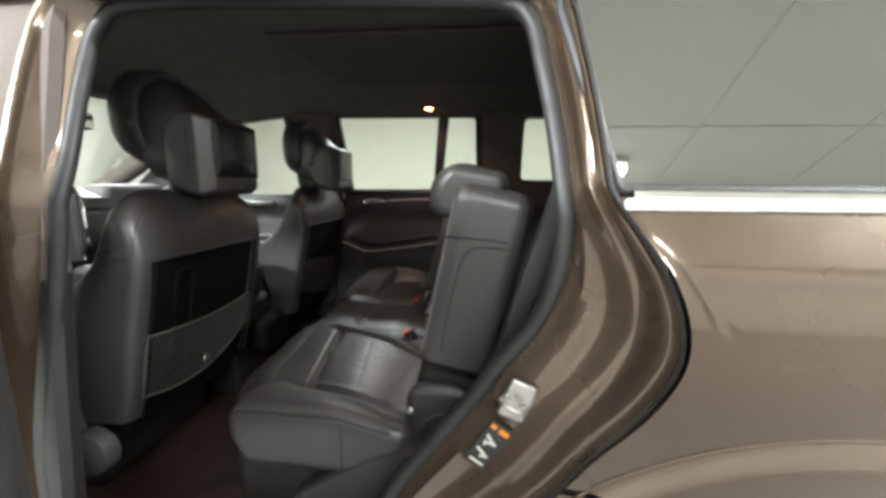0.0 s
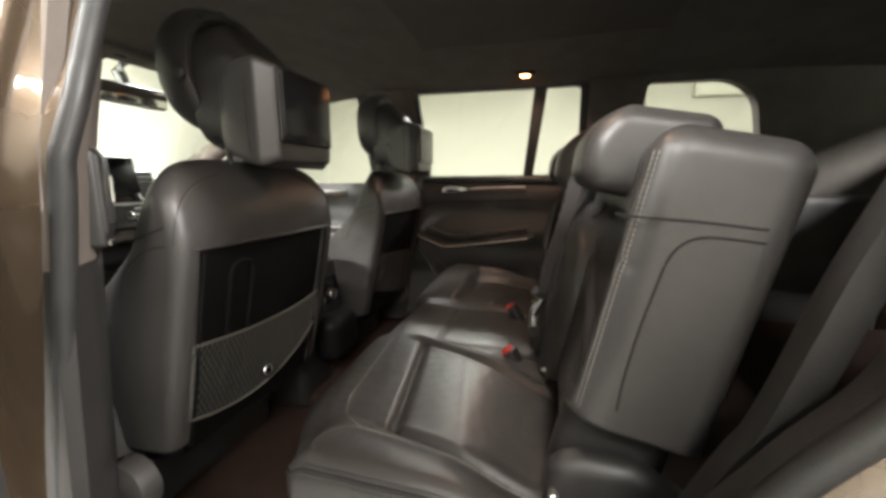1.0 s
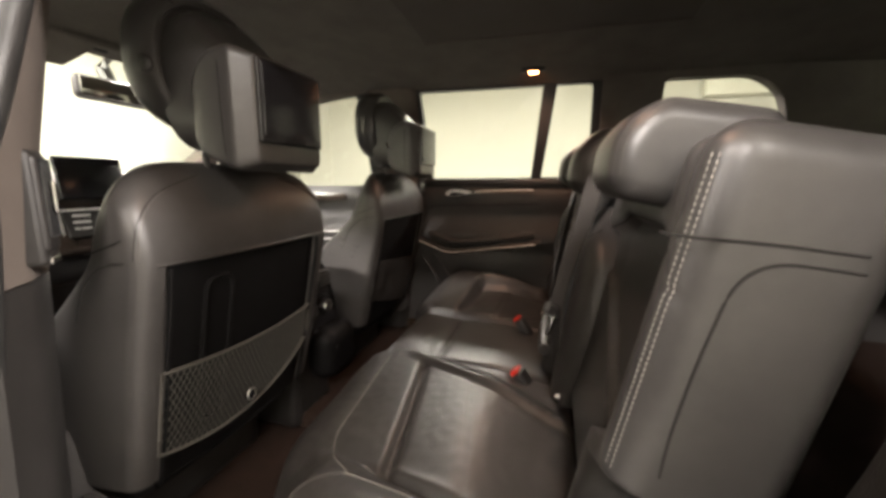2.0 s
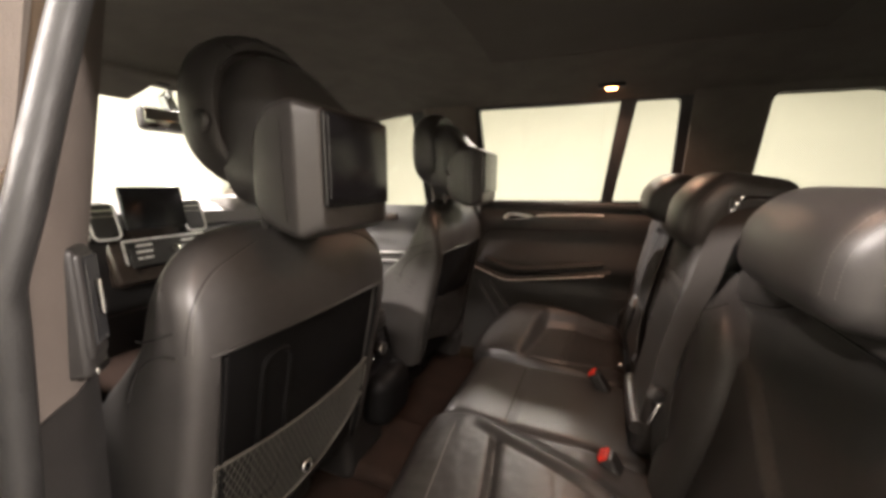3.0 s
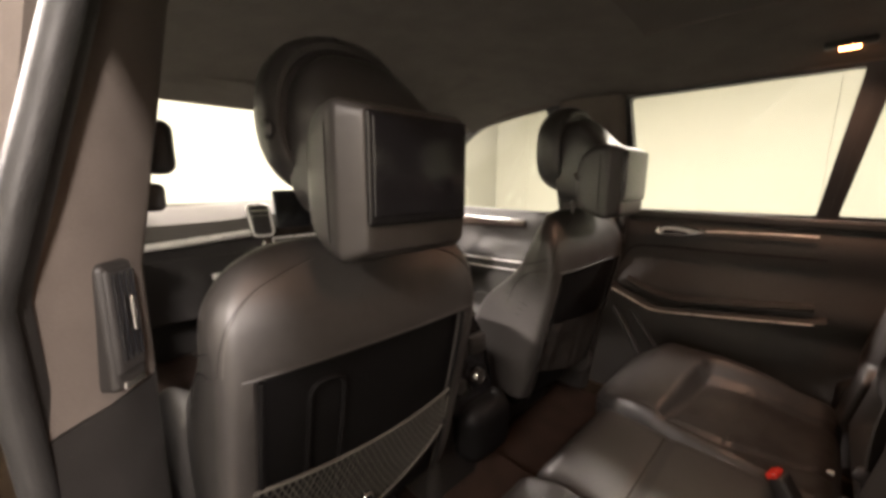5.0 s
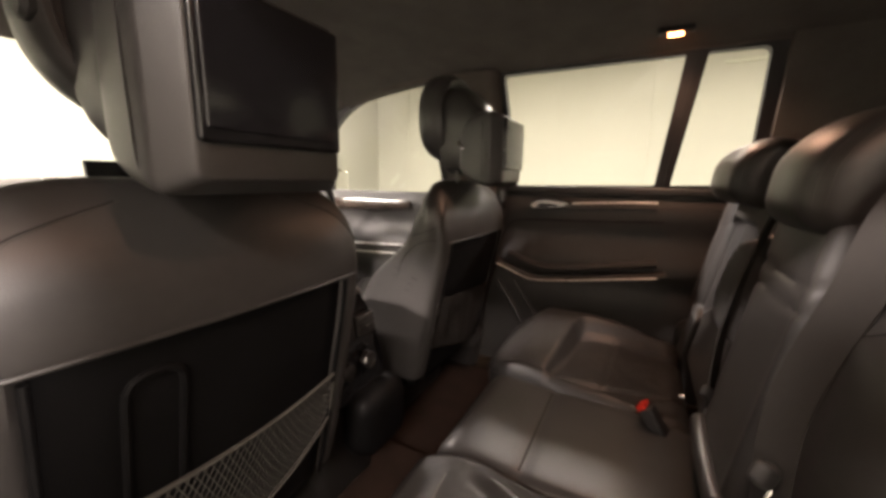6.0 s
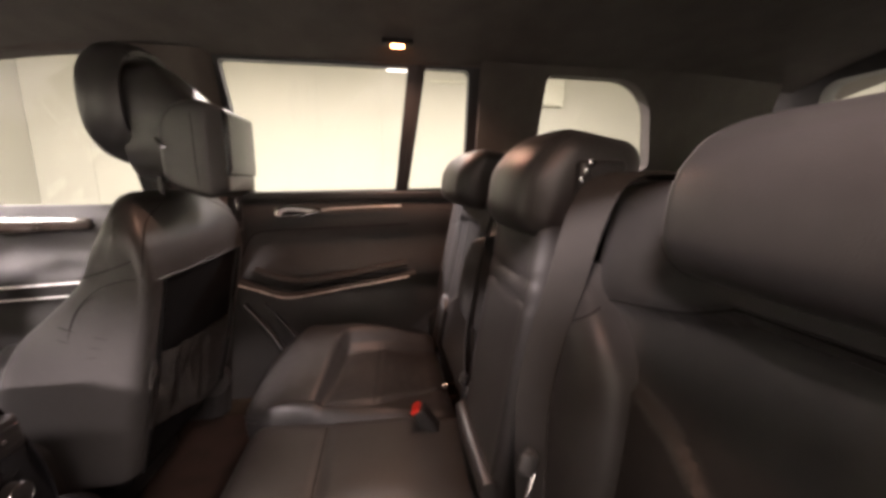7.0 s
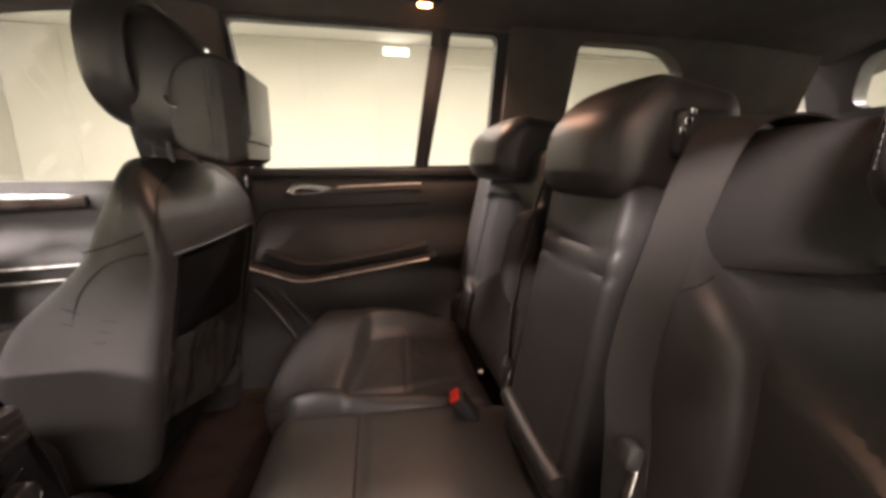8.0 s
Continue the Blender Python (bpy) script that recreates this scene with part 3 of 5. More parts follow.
for wx, wy, turn in ((ARCH[0], 0.85, 180), (-2.36, 0.85, 180), (-2.36, -0.85, 0)):
    copy_thing(wheel, pose(wx, wy, GROUND, 0, 0, turn))
# the rest of the body, closing the car


def side_panel(xa, xb, zt, wheel_x, side):
    """An outer body side with a wheel arch cut out of its lower edge."""
    bm = bmesh.new()
    rows = []
    for x in steps(xa, xb, 48):
        d = abs(x - wheel_x)
        z0 = 0.42 if d > ARCH[2] else max(0.42, ARCH[1] + math.sqrt(ARCH[2] ** 2 - d * d))
        rows.append([bm.verts.new((x, side * (0.885 - 0.035 * ease(1.06, zt + 0.01, z) - 0.02 * ease(0.95, 0.45, z)), z)) for z in steps(z0, zt, 14)])
    for ra, rb in zip(rows, rows[1:]):
        for k in range(14):
            bm.faces.new((ra[k], rb[k], rb[k + 1], ra[k + 1]))
    return bm


part("rear_wing", side_panel(0.17, 1.75, 1.20, ARCH[0], 1), PAINT, car)
for s in (-1, 1):
    part("front_wing", side_panel(-3.22, -1.96, 1.06, -2.36, s), PAINT, car)
part("nose", bx((-3.27, 0, 0.74), (0.18, 1.70, 0.64), 0.07, core=(2, 8, 4)), PAINT, car)
part("grille", bx((-3.365, 0, 0.82), (0.03, 0.80, 0.26), 0.012), PLASTIC, car)
part("rear_bumper", bx((1.66, 0, 0.58), (0.22, 1.70, 0.36), 0.06, core=(2, 8, 3)), PAINT, car)

# belt line: chrome strip and rear side glass seen from outside
part("chrome_strip", tube(bmesh.new(), [(x, -0.838, 1.222) for x in steps(0.396, 1.6, 20)], 0.0115, 8, up=(0, 1, 0)), CHROME, car, "bright chrome strip under the glass")


def out_glass_y(z):
    return -0.824 + 0.30 * (z - 1.2)


GL = rounded_ring([(0.387, 1.230), (0.305, 1.50), (0.315, 1.535), (1.25, 1.535), (1.45, 1.236)], [0.01, 0.02, 0.02, 0.1, 0.02])
gl_bm = loft(bmesh.new(), [[(p.x, out_glass_y(p.y), p.y) for p in GL], [(p.x, out_glass_y(p.y) + 0.004, p.y) for p in GL]])
FILM = glass("mirror_film_glass", (0.05, 0.05, 0.05), 0.38)
part("window_pane", gl_bm, FILM, car, "dark privacy glass that mirrors the room")
part("glass_backing", loft(bmesh.new(), [[(p.x, out_glass_y(p.y) + 0.03, p.y) for p in GL], [(p.x, out_glass_y(p.y) + 0.034, p.y) for p in GL]]), PLASTIC, car)
part("glass_seal", tube(bmesh.new(), [(p.x, out_glass_y(p.y) - 0.001, p.y) for p in GL], 0.009, 8, True, up=(0, 1, 0)), RUBBER, car)
part("window_molding", rbox(bmesh.new(), (0.92, -0.850, 1.2165), (1.07, 0.016, 0.0155), 0.005, core=(12, 1, 1), shape=lambda x, y, z: (x, y, z + 0.010 * (x + 0.53) - 0.004)), ALU, car, "bright aluminium window molding")
part("roof_side", grid_sheet(bmesh.new(), steps(-1.3, 1.55, 20), steps(0, 1, 6),
                             lambda u, v: (u, -0.745 + 0.04 * v ** 1.3, 1.545 + 0.125 * v ** 0.6 - 0.05 * max(0, u - 0.6) ** 2 - 0.75 * max(0, -0.9 - u) ** 2), (0, 0.02, 0)), PAINT, car)

# striker, stickers, body plug
striker = part("striker", bx((0.264, -0.814, 0.905), (0.046, 0.010, 0.066), 0.005, core=(2, 1, 3), shape=lambda x, y, z: (x * (1 - 0.35 * ease(0.02, 0.043, abs(z))), y, z), turn=Matrix.Rotation(radians(20), 4, "Y")), STEEL, car, "zinc steel door striker")
part("striker_loop", tube(bmesh.new(), smooth_path([(0.250, -0.816, 0.912), (0.239, -0.843, 0.920), (0.264, -0.848, 0.906), (0.277, -0.816, 0.895)], 4), 0.005, 8), STEEL, striker)
LT = Matrix.Rotation(radians(33), 4, "Y")


def on_label(u, v, lift=0.0):
    """A place on the sticker: u across it, v up along it."""
    return Vector((0.222, -0.815 - lift, 0.824)) + LT @ Vector((u, 0, v))


stick = part("warning_label", bx(on_label(0, 0), (0.040, 0.003, 0.084), 0.0012, arc=1, turn=LT), PLASTIC, car, "black warning sticker with an orange field")
part("orange_field", bx(on_label(0.007, 0.033, 0.0022), (0.017, 0.002, 0.009), 0.0008, arc=1, turn=LT), YELLOW, stick)
part("orange_field", bx(on_label(-0.012, 0.034, 0.0022), (0.010, 0.002, 0.007), 0.0008, arc=1, turn=LT), YELLOW, stick)
for u, v, w, h, a in ((-0.004, 0.012, 0.020, 0.005, 60), (0.002, 0.006, 0.016, 0.004, 20), (-0.008, 0.003, 0.010, 0.004, 110),
                      (-0.004, -0.014, 0.020, 0.005, 50), (0.004, -0.020, 0.014, 0.004, 10), (0.0, -0.034, 0.026, 0.004, 33)):
    part("white_bar", bx(on_label(u, v, 0.0022), (w, 0.002, h), 0.0008, arc=1, turn=Matrix.Rotation(radians(a), 4, "Y")), WHITELABEL, stick)

# ---- doors ----


def door_card(bm, xa, xb, s, zlow, ztop=SILL):
    """The padded inner panel of a door: its face bends with the height."""
    def face(u, v):
        x, z = u, v
        d = 0.755
        d -= 0.018 * ease(1.17, 1.12, z)                      # ledge under the glass
        d -= 0.020 * bump_at(z - 0.925, 0.045) * ease(xa, xa + 0.16, x)    # arm pad
        d += 0.012 * bump_at(z - 1.035, 0.04)
        d -= 0.012 * ease(0.87, 0.80, z)
        return (x, s * d, z)
    return grid_sheet(bm, steps(xa, xb, 24), steps(zlow, ztop, 34), face, (0, s * 0.07, 0))


def inner_strip(name, pts, mat, parent, rad, flat=0.4, label=""):
    return part(name, tube(bmesh.new(), smooth_path(pts, 5), rad, 8, flat=flat), mat, parent, label)


HOLE_R = rounded_ring([(-0.582, 1.572), (-0.05, 1.571), (-0.091, 1.207), (-0.562, 1.200)], [0.012, 0.008, 0.008, 0.012])
HOLE_Q = rounded_ring([(0.003, 1.571), (0.139, 1.570), (0.150, 1.212), (-0.047, 1.208)], [0.008, 0.02, 0.015, 0.008])
HOLE_F = rounded_ring([(-0.89, 1.576), (-1.06, 1.568), (-1.22, 1.542), (-1.36, 1.480), (-1.47, 1.385), (-1.505, 1.26), (-1.52, 1.15), (-0.88, 1.165)], [0.02, 0.08, 0.08, 0.08, 0.06, 0.05, 0.02, 0.02])

rear_door = thing("rear_door", (-0.25, 0.80, 0.45), "closed rear car door with black trim and aluminium strip", "car door")
part("door_panel", door_card(bmesh.new(), -0.70, 0.17, 1, 0.45, 1.19), DARKTRIM, rear_door, "black padded door panel")
part("outer_skin", bx((-0.27, 0.858, 0.82), (0.86, 0.05, 0.74), 0.02), PAINT, rear_door)
part("window_frame", surround(bmesh.new(), HOLE_R, [(-0.605, 1.60), (-0.0225, 1.60), (-0.070, 1.175), (-0.585, 1.175)], 0.03, 1, -0.012), PLASTIC, rear_door)
part("window_frame", surround(bmesh.new(), HOLE_Q, [(-0.0225, 1.60), (0.172, 1.60), (0.182, 1.175), (-0.070, 1.175)], 0.03, 1, -0.012), PLASTIC, rear_door)
for ring in (HOLE_R, HOLE_Q):
    wp = part("window_pane", pane(bmesh.new(), ring, 1, 0.004), CLEAR, rear_door)
    wp.visible_shadow = False
part("door_ledge", bx((-0.23, 0.765, 1.185), (0.80, 0.05, 0.03), 0.01, core=(8, 1, 1)), PLASTIC, rear_door)
inner_strip("trim_strip", [(-0.625, 0.694, 0.908), (-0.55, 0.694, 0.882), (-0.49, 0.694, 0.859), (-0.456, 0.694, 0.853), (-0.40, 0.694, 0.857), (-0.22, 0.694, 0.884), (-0.054, 0.694, 0.911)], ALU, rear_door, 0.0042, 0.6, "slim aluminium strip")
inner_strip("trim_ledge", [(-0.64, 0.722, 0.918), (-0.55, 0.718, 0.886), (-0.456, 0.716, 0.857), (-0.40, 0.716, 0.861), (-0.22, 0.716, 0.888), (-0.03, 0.718, 0.918)], DARKTRIM, rear_door, 0.021, 0.7)
inner_strip("upper_strip", [(-0.345, 0.728, 1.139), (-0.30, 0.728, 1.143), (-0.24, 0.728, 1.146), (-0.16, 0.728, 1.150), (-0.075, 0.728, 1.152)], ALU, rear_door, 0.0048, 0.6, "slim aluminium strip")
leaf = smooth_path([(-0.481, 0, 1.123), (-0.468, 0, 1.146), (-0.435, 0, 1.153), (-0.385, 0, 1.149), (-0.340, 0, 1.139), (-0.375, 0, 1.129), (-0.435, 0, 1.120)], 5, True)
pull = part("door_handle", slab(bmesh.new(), [(p.x, 0.729, p.z) for p in leaf], (0, 0.012, 0)), ALU, rear_door, "leaf-shaped chrome door pull")
part("bezel", tube(bmesh.new(), [(p.x, 0.727, p.z) for p in leaf], 0.0042, 8, True, up=(0, 1, 0)), CHROME, pull)
part("recess", slab(bmesh.new(), [(-0.42 + (p.x + 0.42) * 0.55 - 0.012, 0.7275, 1.131 + (p.z - 1.136) * 0.4) for p in leaf], (0, 0.004, 0)), GLOSSBLACK, pull)
inner_strip("pocket_edge", [(-0.60, 0.715, 0.83), (-0.53, 0.705, 0.74), (-0.47, 0.70, 0.64)], PLASTIC, rear_door, 0.012, 0.8)
inner_strip("pocket_edge", [(-0.54, 0.72, 0.83), (-0.46, 0.715, 0.73), (-0.40, 0.71, 0.64)], PLASTIC, rear_door, 0.010, 0.8)
inner_strip("pull_pad", [(-0.56, 0.718, 0.945), (-0.44, 0.710, 0.905), (-0.30, 0.708, 0.915), (-0.06, 0.712, 0.955)], DARKTRIM, rear_door, 0.016, 0.8)
inner_strip("pad_seam", [(-0.60, 0.735, 0.99), (-0.56, 0.731, 1.06), (-0.48, 0.731, 1.075), (-0.30, 0.731, 1.08), (-0.05, 0.731, 1.09)], DARKTHREAD, rear_door, 0.0025, 1.0)

for s in (1, -1):
    fd = thing("front_door", (-1.3, s * 0.80, 0.45), "closed front car door with black trim", "car door")
    part("door_panel", door_card(bmesh.new(), -1.95, -0.80, s, 0.45, 1.16), DARKTRIM, fd)
    part("outer_skin", bx((-1.38, s * 0.858, 0.80), (1.14, 0.05, 0.70), 0.02), PAINT, fd)
    part("window_frame", surround(bmesh.new(), HOLE_F, [(-0.80, 1.61), (-1.25, 1.61), (-1.62, 1.42), (-1.95, 1.20), (-1.95, 1.12), (-0.80, 1.13)], 0.03, s, -0.012), PLASTIC, fd)
    wp = part("window_pane", pane(bmesh.new(), HOLE_F, s, 0.004), CLEAR, fd)
    wp.visible_shadow = False
    inner_strip("trim_strip", [(-1.75, s * 0.715, 0.93), (-1.40, s * 0.712, 0.915), (-1.1, s * 0.712, 0.925), (-0.86, s * 0.712, 0.94)], ALU, fd, 0.007, 0.6)
    inner_strip("trim_strip", [(-1.75, s * 0.715, 0.885), (-1.40, s * 0.712, 0.875), (-1.1, s * 0.712, 0.885), (-0.86, s * 0.712, 0.90)], ALU, fd, 0.005, 0.6)
    part("wood_inlay", bx((-1.33, s * 0.738, 1.10), (0.62, 0.03, 0.040), 0.012, core=(10, 1, 1), shape=lambda x, y, z: (x, y, z * (1.25 - 1.2 * x) + 0.02 * x)), WOOD, fd, "glossy dark veneer")
    part("door_handle", bx((-1.55, s * 0.715, 1.105), (0.14, 0.018, 0.03), 0.008), CHROME, fd)
mirror = thing("wing_mirror", (-1.62, 0.97, 1.1), "black door mirror outside the front door", "mirror")
part("housing", bx((-1.75, 0.99, 1.20), (0.10, 0.24, 0.15), 0.045, core=(2, 4, 3)), PAINT, mirror)
part("mirror_glass", bx((-1.696, 0.99, 1.20), (0.006, 0.20, 0.115), 0.02, core=(1, 3, 3)), CHROME, mirror)
part("foot", bx((-1.75, 0.86, 1.14), (0.07, 0.08, 0.05), 0.015), PLASTIC, mirror)

# open rear door on the near side, turned about its hinge
HINGE = (-0.64, -0.90)
SWING = Matrix.Translation((HINGE[0], HINGE[1], 0)) @ Matrix.Rotation(radians(-68), 4, "Z")
open_door = thing("rear_door", (HINGE[0], HINGE[1], 0.5), "rear car door standing wide open, black inner panel", "car door")


def swung(bm):
    bmesh.ops.transform(bm, matrix=SWING, verts=bm.verts)
    return bm


def open_face(u, v):
    d = 0.115 - 0.05 * ease(0.10, 0.0, u) + 0.014 * ease(1.19, 1.10, v)
    return (u, d, v)


part("door_panel", swung(grid_sheet(bmesh.new(), steps(0.0, 0.98, 26), steps(0.50, 1.20, 28), open_face, (0, -0.06, 0))), DARKTRIM, open_door, "black padded door panel")
part("outer_skin", swung(bx((0.48, 0.0, 0.83), (1.02, 0.05, 0.76), 0.02)), PAINT, open_door)
sp = part("speaker_grille", swung(tube(bmesh.new(), [(0.125, 0.100, 1.098), (0.125, 0.131, 1.098), (0.125, 0.133, 1.098)], [0.052, 0.052, 0.048], 36)), PLASTIC, open_door, "round speaker cover")
part("speaker_ring", swung(tube(bmesh.new(), [(0.125 + 0.055 * math.cos(2 * math.pi * k / 40), 0.131, 1.098 + 0.055 * math.sin(2 * math.pi * k / 40)) for k in range(40)], 0.0035, 6, True, up=(0, 1, 0))), PLASTIC, sp)
arm = bmesh.new()
arm_rings = []
for u, d0, zt in ((0.125, 0.128, 0.885), (0.14, 0.146, 0.888), (0.17, 0.166, 0.886), (0.21, 0.182, 0.878), (0.28, 0.196, 0.868), (0.40, 0.202, 0.860), (0.60, 0.200, 0.858), (0.78, 0.185, 0.862)):
    arm_rings.append([(u, 0.10, zt + 0.010), (u, d0 - 0.022, zt + 0.006), (u, d0 - 0.006, zt - 0.002), (u, d0, zt - 0.016), (u, d0 - 0.004, zt - 0.05), (u, d0 - 0.02, zt - 0.085), (u, 0.10, zt - 0.10)])
part("arm_rest", swung(loft(arm, arm_rings)), LEATHER, open_door, "black leather arm rest")
for k, lift in ((2, 0.0015), (3, 0.0012)):
    part("stitching", swung(stitches(bmesh.new(), smooth_path([(r[k][0], r[k][1] + lift, r[k][2] + lift) for r in arm_rings], 5), 0.0055, 0.0042, 0.0011)), THREAD, open_door)
part("pull_cup", swung(tube(bmesh.new(), smooth_path([(0.20, 0.137, 0.912), (0.30, 0.137, 0.905), (0.45, 0.137, 0.905)], 5), 0.009, 8)), GLOSSBLACK, open_door)
part("pull_trim", swung(tube(bmesh.new(), smooth_path([(0.198, 0.141, 0.915), (0.30, 0.141, 0.909), (0.45, 0.141, 0.909)], 5), 0.003, 6)), CHROME, open_door)
fr = bmesh.new()
tube(fr, smooth_path([(0.012, 0.075, 1.17), (0.012, 0.095, 1.35), (0.02, 0.125, 1.50), (0.08, 0.140, 1.57), (0.45, 0.140, 1.59), (0.85, 0.125, 1.56), (0.93, 0.09, 1.40), (0.98, 0.05, 1.20)], 5), 0.034, 8, flat=0.8)
part("window_frame", swung(fr), PLASTIC, open_door)
dg = part("window_pane", swung(loft(bmesh.new(), [[(0.02, 0.07, 1.19), (0.03, 0.12, 1.57), (0.88, 0.12, 1.57), (0.97, 0.07, 1.19)], [(0.02, 0.074, 1.19), (0.03, 0.124, 1.57), (0.88, 0.124, 1.57), (0.97, 0.074, 1.19)]])), TINTED, open_door, "dark privacy glass")
part("door_edge_seal", swung(tube(bmesh.new(), [(0.006, 0.045, z) for z in steps(0.52, 1.2, 10)], 0.012, 8)), RUBBER, open_door)

# ---- seats ----


def table(rows, z):
    """Smooth reading of a table of (key, value...) rows, keys falling or rising."""
    if rows[0][0] > rows[-1][0]:
        rows = rows[::-1]
    n = len(rows)
    z = max(rows[0][0], min(rows[-1][0], z))
    i = max(j for j in range(n - 1) if rows[j][0] <= z)
    p1, p2 = rows[i], rows[i + 1]
    p0, p3 = rows[max(0, i - 1)], rows[min(n - 1, i + 2)]
    h = p2[0] - p1[0]
    t = (z - p1[0]) / h
    out = []
    for k in range(1, len(p1)):
        m1 = (p2[k] - p0[k]) / (p2[0] - p0[0]) * h
        m2 = (p3[k] - p1[k]) / (p3[0] - p1[0]) * h
        out.append((2 * t ** 3 - 3 * t * t + 1) * p1[k] + (t ** 3 - 2 * t * t + t) * m1 + (3 * t * t - 2 * t ** 3) * p2[k] + (t ** 3 - t * t) * m2)
    return out


# height, back face, front of the side bolster, front of the padding in the middle, half width
SEATBACK = ((0.575, -0.655, -0.780, -0.760, 0.205), (0.62, -0.638, -0.815, -0.770, 0.228), (0.70, -0.614, -0.840, -0.765, 0.238), (0.80, -0.592, -0.848, -0.750, 0.241),
            (0.88, -0.576, -0.832, -0.735, 0.242), (0.945, -0.562, -0.795, -0.720, 0.242), (1.00, -0.551, -0.735, -0.705, 0.241), (1.055, -0.543, -0.682, -0.690, 0.240),
            (1.11, -0.550, -0.656, -0.678, 0.241), (1.145, -0.561, -0.640, -0.672, 0.237), (1.170, -0.573, -0.632, -0.668, 0.222), (1.190, -0.585, -0.630, -0.664, 0.200),
            (1.203, -0.596, -0.634, -0.659, 0.172), (1.211, -0.608, -0.636, -0.652, 0.140), (1.215, -0.620, -0.636, -0.645, 0.095))


def seatback_ring(z, panel):
    """One outline of a front backrest at a height: back, flanks, bolsters and padding; panel is the recess for the back shell."""
    xb, xf, xc, w = table(SEATBACK, z)
    depth = xb - xf
    rb, rf = min(0.030, depth * 0.45), min(0.040, depth * 0.5)
    half = []
    low = ease(1.056, 1.049, z) * ease(0.60, 0.63, z)
    for k in range(25):
        y = (w - rb) * k / 24
        crown = 0.012 * (y / w) ** 2
        half.append((xb - crown - panel * low * ease(0.197, 0.188, y), y))
    for a in range(15, 91, 15):
        half.append((xb - 0.012 * ((w - rb) / w) ** 2 - rb + rb * math.cos(radians(a)), w - rb + rb * math.sin(radians(a))))
    for k in range(1, 11):
        f = k / 11
        half.append((half[30][0] + (xf + rf - half[30][0]) * f, w + 0.006 * math.sin(math.pi * f) * ease(1.2, 1.0, z)))
    for a in range(0, 91, 15):
        half.append((xf + rf - rf * math.sin(radians(a)), w - rf + rf * math.cos(radians(a))))
    for k in range(1, 15):
        y = (w - rf) * (1 - k / 14)
        half.append((xc + (xf - xc) * ease(0.55, 0.95, y / max(w - rf, 0.01)), y))
    return [(x, -y) for x, y in half[:0:-1]] + half[:-1]


def front_seat(s, driver):
    yc = 0.395 * s
    seat = thing("bucket_seat", (-0.85, yc, 0.43), "black leather front seat with a clear pouch behind its backrest" if driver else "black leather front seat with a net pocket and head restraint screen", "seat", "front seats")
    zs = steps(0.652, 1.02, 24) + steps(1.03, 1.062, 10) + steps(1.07, 1.19, 14) + [1.197, 1.203, 1.208, 1.212, 1.2145]
    rings = []
    for z in zs:
        rings.append([(x + 0.0012 * noise.noise(Vector((y * 14, z * 14, 2.0 + s))), yc + y, z) for x, y in seatback_ring(z, 0.020)])
    part("backrest", loft(bmesh.new(), rings), LEATHER, seat, "black leather backrest")
    # black band added where the foot of the backrest reads dark
    low = [[(x - 0.022, yc + y * 0.93, z) for x, y in seatback_ring(z, 0.020)] for z in steps(0.605, 0.656, 5)]
    part("foot_band", loft(bmesh.new(), low), SHELL, seat, "matt black band added at the foot of the backrest")

    def flank(x, z, sg, lift=0.0):
        w = table(SEATBACK, z)[3]
        return (x, yc + sg * (w + 0.0045 + lift), z)
    for sg in (-1, 1):
        part("seam", tube(bmesh.new(), smooth_path([flank(-0.572, 1.063, sg), flank(-0.60, 1.060, sg), flank(-0.635, 1.046, sg), flank(-0.668, 1.014, sg), flank(-0.688, 0.970, sg), flank(-0.700, 0.90, sg), flank(-0.705, 0.80, sg)], 6), 0.0012, 6), DARKTHREAD, seat)
        part("seam", tube(bmesh.new(), smooth_path([flank(-0.667, 1.067, sg, -0.009), flank(-0.64, 1.073, sg), flank(-0.60, 1.086, sg), flank(-0.575, 1.096, sg, -0.003)], 6), 0.0012, 6), DARKTHREAD, seat)
        # thin dark tubes stand for the shade in soft folds of the flank
        if driver and sg < 0:
            for xa, za, xb, zb_ in ((-0.706, 0.984, -0.627, 0.954), (-0.709, 0.960, -0.641, 0.938), (-0.691, 0.930, -0.650, 0.922)):
                part("crease_shade", tube(bmesh.new(), [flank(xa + (xb - xa) * k / 8, za + (zb_ - za) * k / 8 - 0.003 * math.sin(math.pi * k / 8), sg, 0.0003) for k in range(9)], [0.0003] + [0.0009] * 7 + [0.0003], 6), DARKTHREAD, seat, "thin dark lines for the shade in creased leather")
    # hard shell let into the back
    def xs(dy, z):
        return table(SEATBACK, z)[0] - 0.012 * (dy / 0.24) ** 2 - 0.012
    sh = part("back_shell", grid_sheet(bmesh.new(), steps(-0.187, 0.187, 24), steps(0.632, 1.049, 24), lambda u, v: (xs(u, v), yc + u, v), (-0.006, 0, 0)), SHELL, seat, "matt black plastic back shell")
    part("shoulder_seam", tube(bmesh.new(), [(table(SEATBACK, 1.0535)[0] - 0.012 * (dy / 0.24) ** 2 - 0.001, yc + dy, 1.0535) for dy in steps(-0.213, 0.213, 24)], 0.0032, 8, up=(1, 0, 0)), LEATHER, seat)
    for sg in (-1, 1):
        part("shell_edge", tube(bmesh.new(), [(xs(0.188, z) + 0.009, yc + sg * 0.191, z) for z in steps(0.64, 1.046, 16)], 0.0042, 8, up=(1, 0, 0)), SHELL, sh)
    if not driver:
        slot = rounded_ring([(yc - 0.122, 1.012), (yc - 0.066, 1.012), (yc - 0.066, 0.72), (yc - 0.122, 0.72)], [0.026] * 4)
